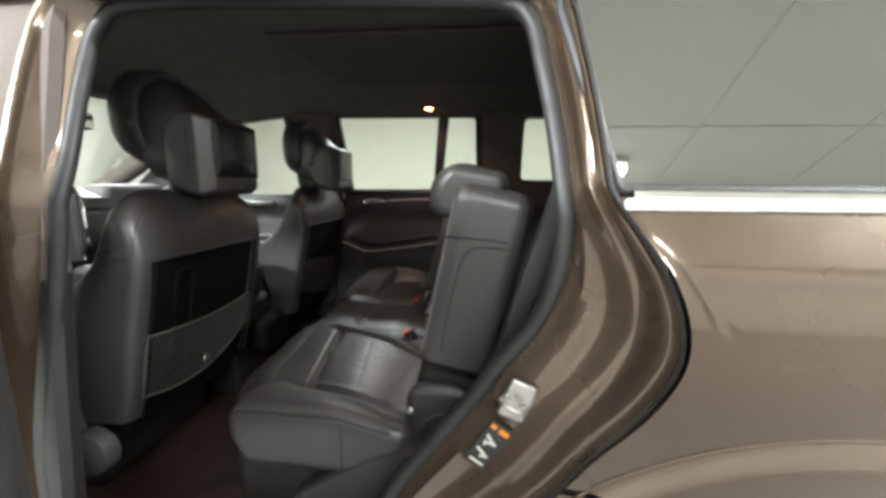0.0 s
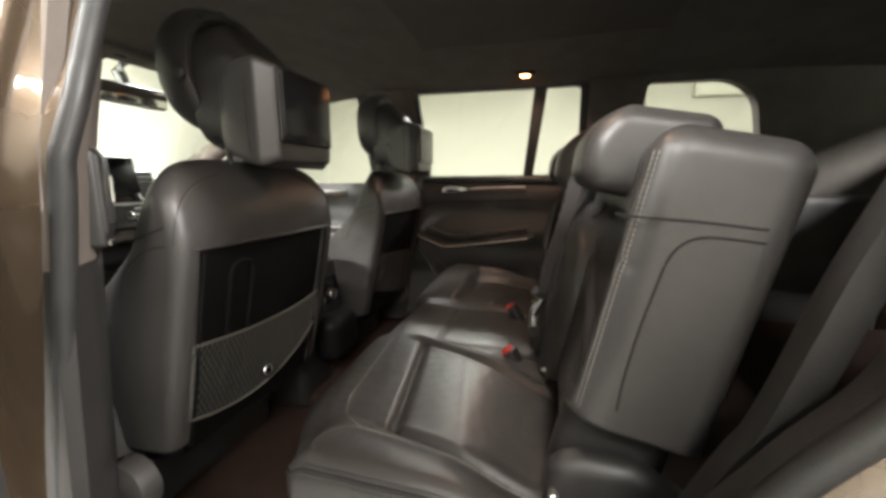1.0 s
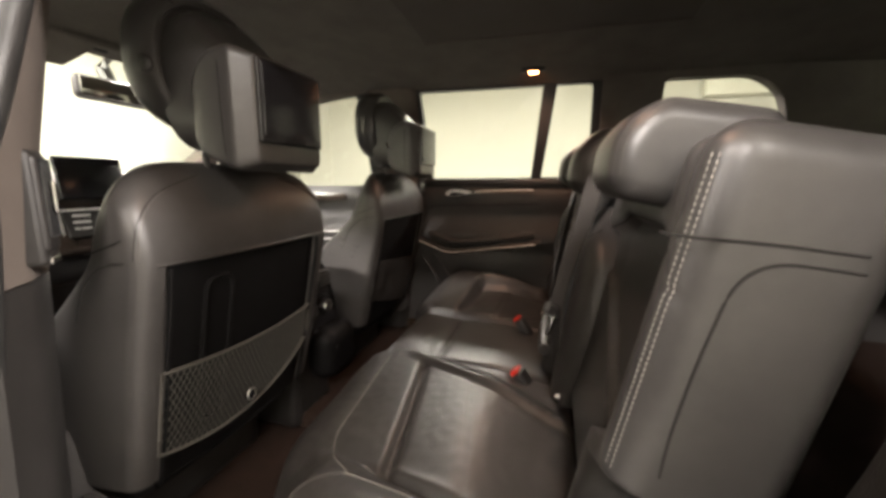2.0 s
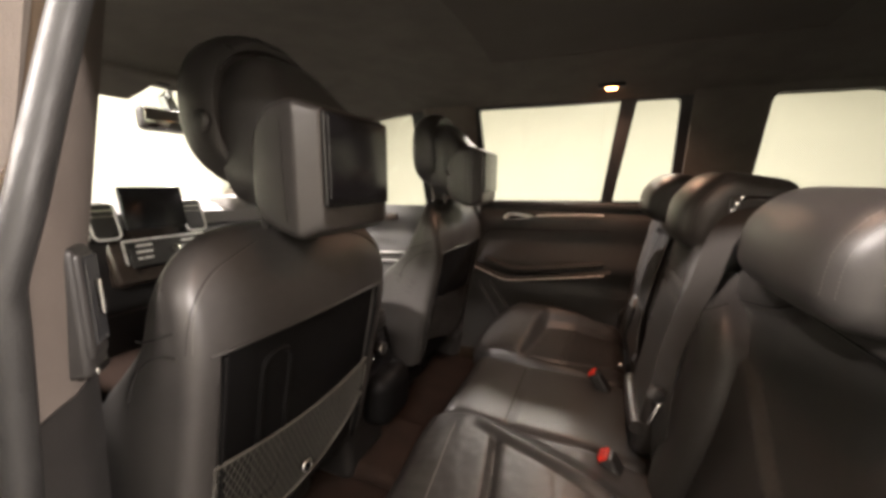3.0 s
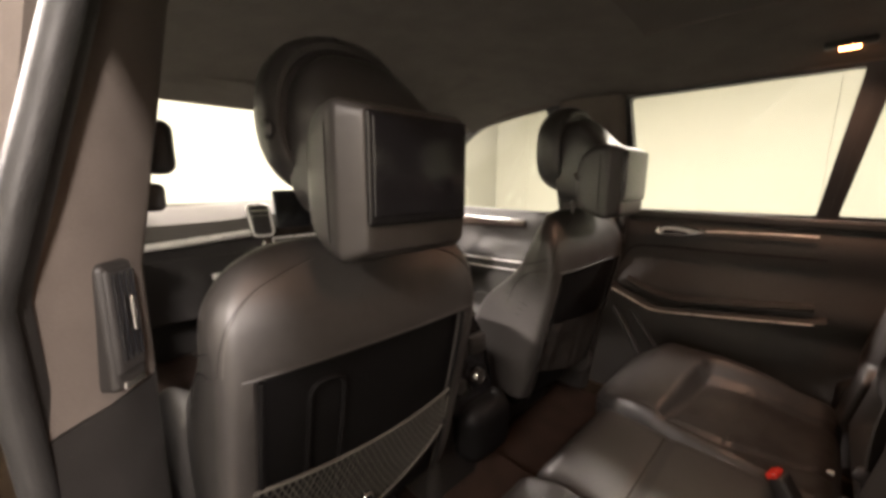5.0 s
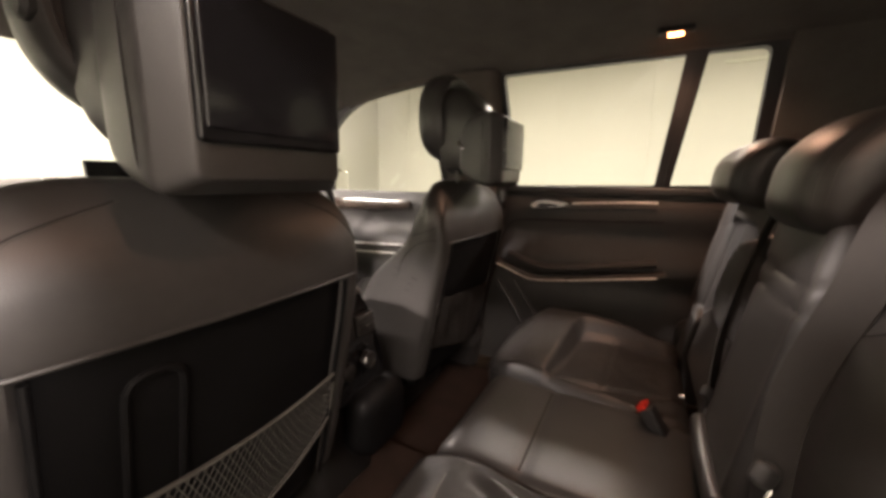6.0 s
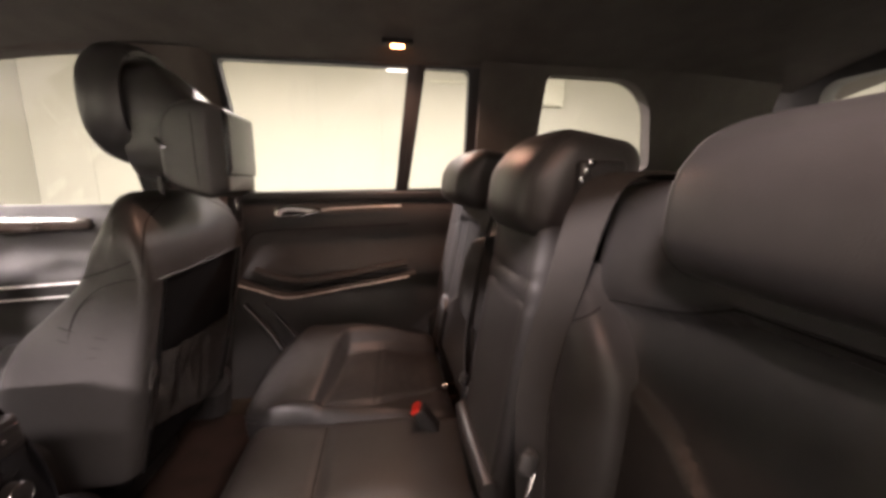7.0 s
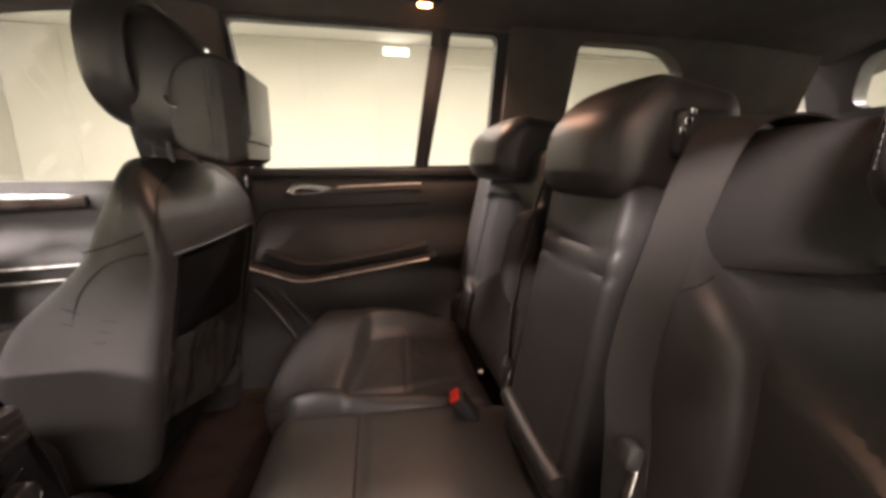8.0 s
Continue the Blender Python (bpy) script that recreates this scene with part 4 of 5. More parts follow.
        part("rib", tube(bmesh.new(), [(xs(p.x - yc, p.y) + 0.001, p.x, p.y) for p in slot], 0.0048, 8, True, up=(1, 0, 0)), SHELL, sh)
    # luggage net
    zt = lambda v: 0.866 - 0.010 * (1 - v * v)
    zb = lambda v: 0.690 + 0.0325 * v + 0.050 * v * v
    xo = lambda v, z: xs(0.195 * v, z) + 0.010 + 0.008 * (1 - v * v)
    hw = 0.196
    n = 37
    if not driver:
        net = bmesh.new()
        for k in range(-n, 2 * n):
            for sg in (1, -1):
                pts = []
                for q in range(0, 9):
                    f = q / 8
                    v = (k / n * 2 - 1) + sg * f * 0.42
                    if -1 <= v <= 1:
                        z = zt(v) + (zb(v) - zt(v)) * f
                        pts.append((xo(v, z) + 0.0006 * sg, yc - 0.006 + hw * v, z))
                if len(pts) > 1:
                    tube(net, pts, 0.00085, 4)
        nt_ob = part("luggage_net", net, NETCORD, seat, "grey elastic luggage net", kind="stuff")
        ring_n = [(v, 0.0) for v in steps(-1, 1, 20)] + [(1, f) for f in steps(0.2, 0.8, 3)] + [(v, 1.0) for v in steps(1, -1, 20)] + [(-1, f) for f in steps(0.8, 0.2, 3)]
        pts_n = []
        for v, f in ring_n:
            z = zt(v) + (zb(v) - zt(v)) * f
            pts_n.append((xo(v, z) + 0.001, yc - 0.006 + hw * v, z))
        part("net_edge", tube(bmesh.new(), pts_n, 0.0032, 6, True), NETCORD, nt_ob)
        bx0 = xo(0, 0.722)
        part("badge", tube(bmesh.new(), [(bx0 - 0.004, yc - 0.012, 0.722), (bx0 + 0.004, yc - 0.012, 0.722), (bx0 + 0.007, yc - 0.012, 0.723)], [0.0125, 0.0125, 0.008], 16), GLOSSBLACK, nt_ob, "small round metal badge")
        part("badge_ring", tube(bmesh.new(), [(bx0 + 0.006, yc - 0.012 + 0.0115 * math.cos(2 * math.pi * k / 24), 0.7225 + 0.0115 * math.sin(2 * math.pi * k / 24)) for k in range(24)], 0.0019, 6, True, up=(1, 0, 0)), STEEL, nt_ob)
    # seam lines over the shoulders, with a row of stitches beside them
    for sg in (-1, 1):
        line = smooth_path([(-0.5585, yc + sg * 0.236, 1.064), (-0.5605, yc + sg * 0.231, 1.098), (-0.568, yc + sg * 0.218, 1.130), (-0.578, yc + sg * 0.188, 1.158), (-0.583, yc + sg * 0.150, 1.1745), (-0.590, yc + sg * 0.100, 1.1905)], 8)
        for off, rad, mat, name in ((0.0, 0.0009, DARKTHREAD, "seam"), (0.0045, 0.0007, SOFTTHREAD, "stitching")):
            pts = []
            for p in line:
                xb, xf, xc, w = table(SEATBACK, p.z)
                rb = min(0.030, (xb - xf) * 0.45)
                dy = min(abs(p.y - yc) - off, w - 0.002)
                over = max(0.0, dy - (w - rb))
                pts.append((xb - 0.012 * (min(dy, w - rb) / w) ** 2 - (rb - math.sqrt(max(0.0, rb * rb - over * over))) + 0.0004, yc + sg * dy, p.z))
            part(name, tube(bmesh.new(), pts, rad, 5), mat, seat)
    if driver:
        def film(u, v):
            f = (u - yc + 0.222) / 0.372
            z = 0.655 + 0.10 * (1 - f) + (v - 0.655) * (0.205 - 0.06 * (1 - f)) / 0.21
            k = noise.noise(Vector((u * 26, z * 7, 3.1))) * 0.007 + noise.noise(Vector((u * 60, z * 30, 7.7))) * 0.0055
            return (xs(min(0.2, abs(u - yc)), z) + 0.014 + 0.020 * ease(0.84, 0.70, z) * math.sin(math.pi * min(1, max(0, f))) + k, u, z)
        part("clear_pouch", grid_sheet(bmesh.new(), steps(yc - 0.222, yc + 0.15, 44), steps(0.655, 0.865, 30), film, (0.0012, 0, 0)), POUCH, seat, "crumpled clear plastic pouch")
    # cushion and base
    def cush(x, y, z):
        side = ease(0.15, 0.22, abs(y))
        if z > 0:
            z += 0.04 * side - 0.02 * ease(-0.1, 0.25, x) * (1 - side)
        return (x, y, z)
    part("cushion", rbox(bmesh.new(), (-0.98, yc, 0.66), (0.50, 0.52, 0.17), 0.06, core=(10, 12, 3), shape=cush), LEATHER, seat)
    part("seat_base", bx((-1.00, yc, 0.50), (0.44, 0.40, 0.16), 0.03), PLASTIC, seat)
    part("side_knob", tube(bmesh.new(), [(-0.70, yc + s * 0.250, 0.60), (-0.70, yc + s * 0.285, 0.60), (-0.70, yc + s * 0.292, 0.60)], [0.055, 0.052, 0.04], 20), LEATHER, seat)
    # head restraint: round pad, arched neck piece, screen housing
    def disc_ring(x, ky, zt_, zb_):
        out = []
        for k in range(48):
            c, sn = math.cos(2 * math.pi * k / 48), math.sin(2 * math.pi * k / 48)
            y = 0.128 * ky * math.copysign(abs(c) ** 0.84, c)
            zc, hz = (zt_ + zb_) / 2, (zt_ - zb_) / 2
            z = zc + hz * math.copysign(abs(sn) ** 0.84, sn)
            out.append((x - 0.020 * (y / 0.128) ** 2 - 0.010 * ((z - 1.385) / 0.12) ** 2, yc + y, z))
        return out
    pad_rows = ((-0.700, 0.55, 1.45, 1.32), (-0.695, 0.80, 1.488, 1.292), (-0.685, 0.93, 1.507, 1.277), (-0.668, 0.99, 1.516, 1.270), (-0.648, 1.0, 1.518, 1.268), (-0.630, 0.985, 1.515, 1.270),
                (-0.618, 0.955, 1.509, 1.274), (-0.6125, 0.91, 1.502, 1.280), (-0.6145, 0.86, 1.494, 1.287), (-0.626, 0.82, 1.488, 1.292))
    hd = part("head_restraint", loft(bmesh.new(), [disc_ring(*r) for r in pad_rows]), LEATHER, seat, "padded leather head restraint")

    def box_ring(x, hw_, z0, z1, r, lean_=0.0):
        pts = rounded_ring([(-hw_, z1), (hw_, z1), (hw_, z0), (-hw_, z0)], [r] * 4, 6)
        return [(x + lean_ * (p.y - 1.3), yc + p.x, p.y) for p in pts]
    part("collar", loft(bmesh.new(), [box_ring(-0.645, 0.098, 1.235, 1.478, 0.085), box_ring(-0.603, 0.100, 1.232, 1.480, 0.085), box_ring(-0.592, 0.099, 1.230, 1.474, 0.080), box_ring(-0.575, 0.098, 1.228, 1.458, 0.072),
                                      box_ring(-0.550, 0.098, 1.225, 1.430, 0.055), box_ring(-0.522, 0.097, 1.222, 1.404, 0.040), box_ring(-0.50, 0.095, 1.222, 1.385, 0.03)]), LEATHER, hd)
    house = ((-0.580, 0.098, 1.250, 1.330, 0.024), (-0.578, 0.101, 1.238, 1.346, 0.022), (-0.572, 0.103, 1.229, 1.362, 0.021), (-0.563, 0.105, 1.221, 1.376, 0.020), (-0.552, 0.106, 1.215, 1.386, 0.019),
             (-0.535, 0.108, 1.209, 1.394, 0.018), (-0.510, 0.109, 1.202, 1.398, 0.018), (-0.497, 0.1095, 1.1995, 1.3975, 0.018), (-0.491, 0.1085, 1.199, 1.3965, 0.018),
             (-0.487, 0.1065, 1.2005, 1.395, 0.018), (-0.469, 0.0905, 1.2095, 1.3885, 0.015), (-0.464, 0.0875, 1.2115, 1.3865, 0.014), (-0.4615, 0.084, 1.214, 1.384, 0.013))
    part("screen_housing", loft(bmesh.new(), [box_ring(*r) for r in house]), LEATHER, hd, "leather covered screen housing")
    part("screen_bezel", bx((-0.4605, yc, 1.314), (0.010, 0.170, 0.136), 0.0045, core=(1, 2, 2)), GLOSSBLACK, hd)
    part("screen", bx((-0.4560, yc, 1.317), (0.006, 0.158, 0.120), 0.0028), SCREEN, hd, "dark glossy video screen")
    for sg in (-1, 1):
        part("seam", tube(bmesh.new(), smooth_path([(-0.522, yc + sg * 0.095, 1.3945), (-0.515, yc + sg * 0.1060, 1.382), (-0.512, yc + sg * 0.1090, 1.35), (-0.512, yc + sg * 0.1092, 1.30), (-0.510, yc + sg * 0.1092, 1.235), (-0.508, yc + sg * 0.1060, 1.212)], 5), 0.0013, 5), DARKTHREAD, hd)
    if driver:
        part("release_button", tube(bmesh.new(), smooth_path([(-0.585, yc - 0.101, 1.320), (-0.574, yc - 0.108, 1.306), (-0.562, yc - 0.109, 1.302)], 4), 0.0035, 8), CHROME, hd, "small chrome release")
    for a0, a1 in ((60, 64), (96, 100), (130, 134)):
        part("seam", tube(bmesh.new(), [(x - 0.012, yc + 0.1275 * ky * math.cos(radians((a0 + a1) / 2)), (zt_ + zb_) / 2 + ((zt_ - zb_) / 2 + 0.0005) * math.sin(radians((a0 + a1) / 2)) ** 0.84) for x, ky, zt_, zb_ in pad_rows[3:8]], 0.0012, 5), DARKTHREAD, hd)
    part("adjust_button", tube(bmesh.new(), [(-0.648, yc + s * 0.112, 1.372), (-0.645, yc + s * 0.127, 1.372), (-0.645, yc + s * 0.130, 1.372)], [0.015, 0.015, 0.011], 16), PLASTIC, hd)
    for sg in (-1, 1):
        part("post", tube(bmesh.new(), [(-0.605, yc + sg * 0.06, 1.18), (-0.61, yc + sg * 0.06, 1.30)], 0.006, 8), PLASTIC, hd)
    return seat


front_seat(-1, False)
front_seat(1, True)


def rear_head(seat, centre, size, ends, r=0.034, sweep=0.020):
    """A low padded head restraint; ends name the sides that carry double rows of stitches."""
    hx, hy, hz = (v / 2 for v in size)

    def hr(x, y, z):
        if z > 0:
            x += 0.022 * ease(0.0, 0.075, z) * ease(0, -hx, x)
        x -= 0.010 * ease(0.02, -hx, x) * (1 - (z / hz) ** 2)
        x += sweep * (abs(y) / hy) ** 3 * ease(0, -0.03, x)
        return (x, y, z)
    m = Matrix.Rotation(radians(10), 4, "Y")
    hd = part("head_restraint", rbox(bmesh.new(), centre, size, r, core=(6, 16, 6), arc=6, shape=hr, turn=m), LEATHER, seat, "low padded head restraint")
    hm = Matrix.Translation(centre) @ m
    for sg in ends:
        hs = bmesh.new()
        for phi in (26, 44):
            c, sn = math.cos(radians(phi)), math.sin(radians(phi))
            cx, cz = hx - r, hz - r
            prof = [((-cx, z), (-1, 0)) for z in steps(-cz, cz, 4)]
            prof += [((-cx, cz), (-math.cos(radians(a)), math.sin(radians(a)))) for a in range(15, 91, 15)]
            prof += [((x, cz), (0, 1)) for x in steps(-cx + 0.01, cx, 5)]
            line = [hm @ Vector(hr(px + (r + 0.0004) * c * nx, sg * (hy - r + (r + 0.0004) * sn), pz + (r + 0.0004) * c * nz)) for (px, pz), (nx, nz) in prof]
            stitches(hs, line)
        part("stitching", hs, SOFTTHREAD, hd)
    return hd


def near_cush(x, y, z):
    """Shape of the near cushion, about its middle: tapered insert, cross groove, raised outer bolster, inner roll."""
    px, py = x - 0.182, y - 0.423
    sweep = ease(-0.02, -0.255, x) * (0.020 * ease(-0.20, -0.42, py) + 0.100 * ease(-0.36, -0.72, py) ** 2.2)
    px += sweep
    oe = -0.572 - 0.20 * (px + 0.19)                   # outer edge of the insert
    ie = -0.205 - 0.40 * (px + 0.29)                   # inner edge
    xg = -0.245 - 0.17 * (py + 0.31)                   # cross groove
    up = ease(-0.02, 0.052, z)
    inside = ease(oe - 0.006, oe + 0.008, py) * ease(ie + 0.006, ie - 0.008, py)
    behind = ease(xg - 0.01, xg + 0.02, px)
    bol = ease(-0.345, -0.275, px)
    t = oe - py                                        # out over the bolster
    g = bol * (0.036 * math.sin(min(1.0, max(0.0, t / 0.10)) * math.pi / 2) - 0.010 * bump_at(t - 0.002, 0.008) * ease(-0.25, -0.20, px))
    g += 0.004 * bump_at(py - oe - 0.014, 0.011) * behind
    g -= 0.012 * bump_at(px - xg, 0.010) * inside
    g += 0.004 * bump_at(px - xg - 0.09, 0.060) * inside - 0.0012 * bump_at(px - xg - 0.115, 0.005) * inside
    q = py - ie                                        # in over the inner roll
    front = ease(-0.33, -0.27, px)
    g += front * (0.012 * bump_at(q - 0.018, 0.018) - 0.004 * bump_at(q + 0.002, 0.007)) - 0.018 * ease(0.03, 0.095, q) * front
    g -= 0.028 * ease(-0.10, 0.06, px)
    g -= 0.030 * ease(-0.33, -0.45, px) ** 1.3
    g += 0.0010 * noise.noise(Vector((x * 16, y * 12, 1.7))) + 0.0007 * noise.noise(Vector((x * 60, y * 45, 4.1)))
    z += g * up
    x += sweep + 0.03 * ease(0.02, -0.05, z) * ease(-0.02, -0.255, x)
    return (x, y, z)


NEAR_HALF, NEAR_R = 0.288, 0.030


def near_rim(z):
    """A line along the outer flank and round its front corner at the given height of the section."""
    over = max(0.0, z - (0.056 - NEAR_R))
    inset = NEAR_R - math.sqrt(NEAR_R ** 2 - over ** 2) - 0.0005
    out = []
    for x, o in [(x, NEAR_HALF - inset) for x in steps(0.215, -0.2275, 44)] + [(-0.2275 - (NEAR_R - inset) * math.sin(radians(a)), NEAR_HALF - NEAR_R + (NEAR_R - inset) * math.cos(radians(a))) for a in range(15, 76, 15)]:
        p = near_cush(x, -o, z)
        out.append(Vector((p[0] - 0.182, p[1] - 0.423, p[2] + 0.696)))
    return out


def rear_seat(s):
    """One outer place of the rear bench; s is -1 on the near side, 1 on the far side."""
    yc, w = 0.423 * s, 0.445
    sx = -0.045 if s > 0 else 0.0                      # the far place is slid forwards on its rails
    seat = thing("bench_seat", (-0.1, yc, 0.43), "black leather outer rear seat slid forwards" if s > 0 else "black leather outer rear seat with stitched bolsters", "seat", "rear bench")

    def cush(x, y, z):
        o = y * s                                      # towards the door
        up = ease(-0.03, 0.085, z)
        oi, oo, xg = -0.19 + 0.45 * x, 0.083 + 0.2 * x, -0.047 + 0.147 * o     # sides and front groove of the insert
        oi = max(oi, -0.165)
        across = ease(oo + 0.004, oo - 0.012, o) * ease(oi - 0.004, oi + 0.012, o)
        behind = ease(xg - 0.01, xg + 0.02, x)
        roll = ease(-0.28, -0.14, x) * (0.018 + 0.068 * ease(-0.20, 0.12, o))
        rear = 0.008 + 0.020 * ease(-0.1, oo, o) + 0.058 * ease(oo - 0.01, oo + 0.055, o)
        g = (roll * (1 - behind) + rear * behind) * (1 - 0.35 * ease(-0.02, 0.22, x)) * ease(0.245, 0.16, o)
        g += 0.010 * bump_at(o + 0.195, 0.022)
        g += 0.006 * bump_at(o - oo - 0.002, 0.012) * behind
        g -= 0.008 * bump_at(o - oi - 0.006, 0.010) * ease(-0.12, -0.05, x)
        g -= 0.014 * bump_at(x - xg, 0.012) * across
        g += 0.008 * bump_at(x - xg - 0.085, 0.070) * across
        g -= 0.0022 * bump_at(x - 0.070 - 0.06 * o, 0.005) * across
        g -= 0.006 * across * behind
        g += 0.0022 * noise.noise(Vector((x * 22 + s, y * 16, 1.7))) + 0.0007 * noise.noise(Vector((x * 60, y * 45, 4.1)))
        g -= 0.02 * ease(0.05, 0.25, x)
        z += g * up
        fr = ease(-0.06, -0.26, x)
        x += fr * (0.055 * ease(0.06, 0.225, abs(y)) ** 1.5 + 0.03 * ease(0.03, -0.09, z))
        y += (0.050 - 0.062 * ease(-0.23, 0.08, x)) * ease(-0.10, -0.2225, o)
        return (x, y, z)
    if s > 0:
        part("seat_cushion", rbox(bmesh.new(), (-0.182 + sx, yc, 0.615), (0.515, w, 0.185), 0.05, core=(104, 84, 6), arc=6, shape=cush), LEATHER, seat, "creased black leather cushion")
    else:
        part("seat_cushion", rbox(bmesh.new(), (-0.182, -0.423, 0.696), (0.515, 2 * NEAR_HALF, 0.112), NEAR_R, core=(110, 120, 4), arc=6, shape=near_cush), LEATHER, seat, "creased black leather cushion")
    # piping and a row of stitches round the upper edge
    def rim_line(z, inset):
        pts = [(x, 0.2225 - inset) for x in steps(0.05, -0.2075, 20)]
        pts += [(-0.2075 - (0.05 - inset) * math.sin(radians(a)), 0.1725 + (0.05 - inset) * math.cos(radians(a))) for a in range(15, 90, 15)]
        pts += [(-0.2575 + inset, o) for o in steps(0.17, -0.19, 24)]
        out = []
        for x, o in pts:
            p = cush(x, o * s, z)
            out.append(Vector((p[0] - 0.182 + sx, p[1] + yc, p[2] + 0.615)))
        return out
    if s > 0:
        part("piping", tube(bmesh.new(), rim_line(0.056, 0.001), 0.0026, 6), LEATHER, seat)
        part("seam", tube(bmesh.new(), rim_line(0.061, 0.0028), 0.0011, 5), DARKTHREAD, seat)
        part("stitching", tube(bmesh.new(), rim_line(0.067, 0.0054), 0.0006, 5), SOFTTHREAD, seat)
        part("seat_plinth", bx((-0.15 + sx, yc, 0.485), (0.46, w - 0.03, 0.09), 0.025), PLASTIC, seat)
    else:
        for z in (0.0385, 0.0455):
            part("piping", tube(bmesh.new(), near_rim(z), 0.0024, 6), LEATHER, seat)
        part("seam", tube(bmesh.new(), near_rim(0.042), 0.0012, 5), DARKTHREAD, seat)
        for z in (0.0345, 0.0485):
            part("stitching", stitches(bmesh.new(), near_rim(z)), SOFTTHREAD, seat)
        part("seat_plinth", bx((-0.13, yc + 0.01, 0.545), (0.46, 0.46, 0.21), 0.03), PLASTIC, seat)

    lean = Matrix.Rotation(radians(11), 4, "Y")

    def back(x, y, z):
        o = y * s
        if x < 0:
            f = ease(0.0, -0.05, x)
            low = ease(0.036 - 0.55 * (o + 0.17), 0.046 - 0.55 * (o + 0.17), z)
            seam = 0.158 - 0.45 * max(0, abs(o) - 0.10)
            # the inner bolster: a lens-shaped ridge beside the middle place, dying out at the shoulder
            edge = max(-0.224, -0.180 - 3.0 * (z - 0.05) ** 2)
            x -= f * (0.010 * ease(0.14, 0.20, o) + (0.044 if s > 0 else 0.0) * ease(edge, edge - 0.026, o) * ease(0.165, 0.12, z))
            x += f * (0.006 * bump_at(o - 0.135, 0.008) + 0.002 * bump_at(z - seam, 0.004))
            x += f * (0.012 * ease(edge, edge + 0.008, o) * ease(0.135, 0.125, o) + 0.013 * low * ease(edge - 0.03, -0.13, o) * ease(0.135, 0.08, o)) * ease(seam + 0.004, seam - 0.012, z)
        if s < 0:
            y += 0.082 * ease(-0.13, -0.2225, o)
        # the flank ends in a rounded edge above the hinge
        y -= s * 0.07 * ease(-0.095, -0.135, z) * ease(0.08, 0.16, o)
        return (x, y, z)
    part("backrest", rbox(bmesh.new(), (0.180 + sx, yc, 0.965), (0.146, w + 0.02, 0.535), 0.035, core=(8, 72, 72), arc=5, shape=back, turn=lean), LEATHER, seat, "black leather backrest")
    def on_back(o, z):
        return Matrix.Translation((0.180 + sx, yc, 0.965)) @ lean @ Vector(back(-0.0732, o * s, z))
    part("seam", tube(bmesh.new(), [on_back(o, 0.158 - 0.45 * max(0, abs(o) - 0.10)) for o in steps(0.17, -0.205, 40)], 0.0012, 5), DARKTHREAD, seat)
    if s < 0:
        # the raised inner bolster, lens-shaped, dying out at the shoulder
        rows_b = [(1.130, -0.135, 0.120, 0.118, -0.122), (1.105, -0.155, 0.118, 0.100, -0.125), (1.080, -0.186, 0.117, 0.088, -0.135), (1.060, -0.206, 0.117, 0.081, -0.148), (1.030, -0.226, 0.117, 0.077, -0.160),
                  (1.000, -0.235, 0.115, 0.073, -0.168), (0.900, -0.250, 0.100, 0.058, -0.176), (0.800, -0.247, 0.082, 0.042, -0.180), (0.710, -0.240, 0.066, 0.030, -0.180)]

        def bolster_at(z, f):
            """f runs from 0 at the door-side edge over the ridge at 1 to the inner side at 2."""
            ye, xe, xr, yr = table(rows_b, z)
            if f <= 1:
                a = f * math.pi / 2
                return (xe + 0.003 - (xe + 0.003 - xr) * math.sin(a) ** 0.8, ye + (yr - ye) * (1 - math.cos(a)) ** 0.85, z)
            a = (f - 1) * math.pi / 2
            return (xr + 0.03 * (1 - math.cos(a)), yr + 0.050 * math.sin(a) * ease(1.15, 1.05, z), z)
        rings_b = []
        for z in steps(0.710, 1.130, 60):
            ye, xe, xr, yr = table(rows_b, z)
            rings_b.append([(xe + 0.03, ye, z)] + [bolster_at(z, f) for f in steps(0, 2, 24)] + [(xe + 0.04, yr + 0.05 * ease(1.15, 1.05, z), z)])
        part("bolster", loft(bmesh.new(), rings_b), LEATHER, seat, "raised leather side bolster")
        part("seam", tube(bmesh.new(), [bolster_at(1.088 - 0.030 * f, f) for f in steps(0.05, 1.6, 24)], 0.0012, 5), DARKTHREAD, seat)
    # stitched edges and panel lines on the outer flank
    yo = yc + s * (w / 2 + 0.0105)
    st = bmesh.new()
    def on_edge(turn, z):
        a = radians(turn)
        return Matrix.Translation((0.180 + sx, yc, 0.965)) @ lean @ Vector(back(-0.038 - 0.0363 * math.cos(a), s * (0.1975 + 0.0363 * math.sin(a)), z))
    for turn in (22, 34):
        stitches(st, [on_edge(turn, z) for z in steps(-0.085, 0.236, 40)], 0.0062, 0.0046, 0.0010)
    part("stitching", st, THREAD, seat, "pale double stitching")
    part("seam", tube(bmesh.new(), smooth_path([(0.108 + sx, yo - s * 0.012, 1.140), (0.122 + sx, yo - s * 0.001, 1.138), (0.19 + sx, yo, 1.134), (0.250 + sx, yo, 1.128)], 5), 0.0015, 6), DARKTHREAD, seat)
    part("seam", tube(bmesh.new(), [p + Vector((sx, 0, 0)) for p in smooth_path([(0.250, yo, 1.114), (0.222, yo, 1.117), (0.196, yo, 1.118), (0.178, yo, 1.111), (0.164, yo, 1.093), (0.154, yo, 1.058), (0.142, yo, 1.006), (0.132, yo, 0.95), (0.127, yo, 0.905)], 6)], 0.0014, 6), DARKTHREAD, seat)

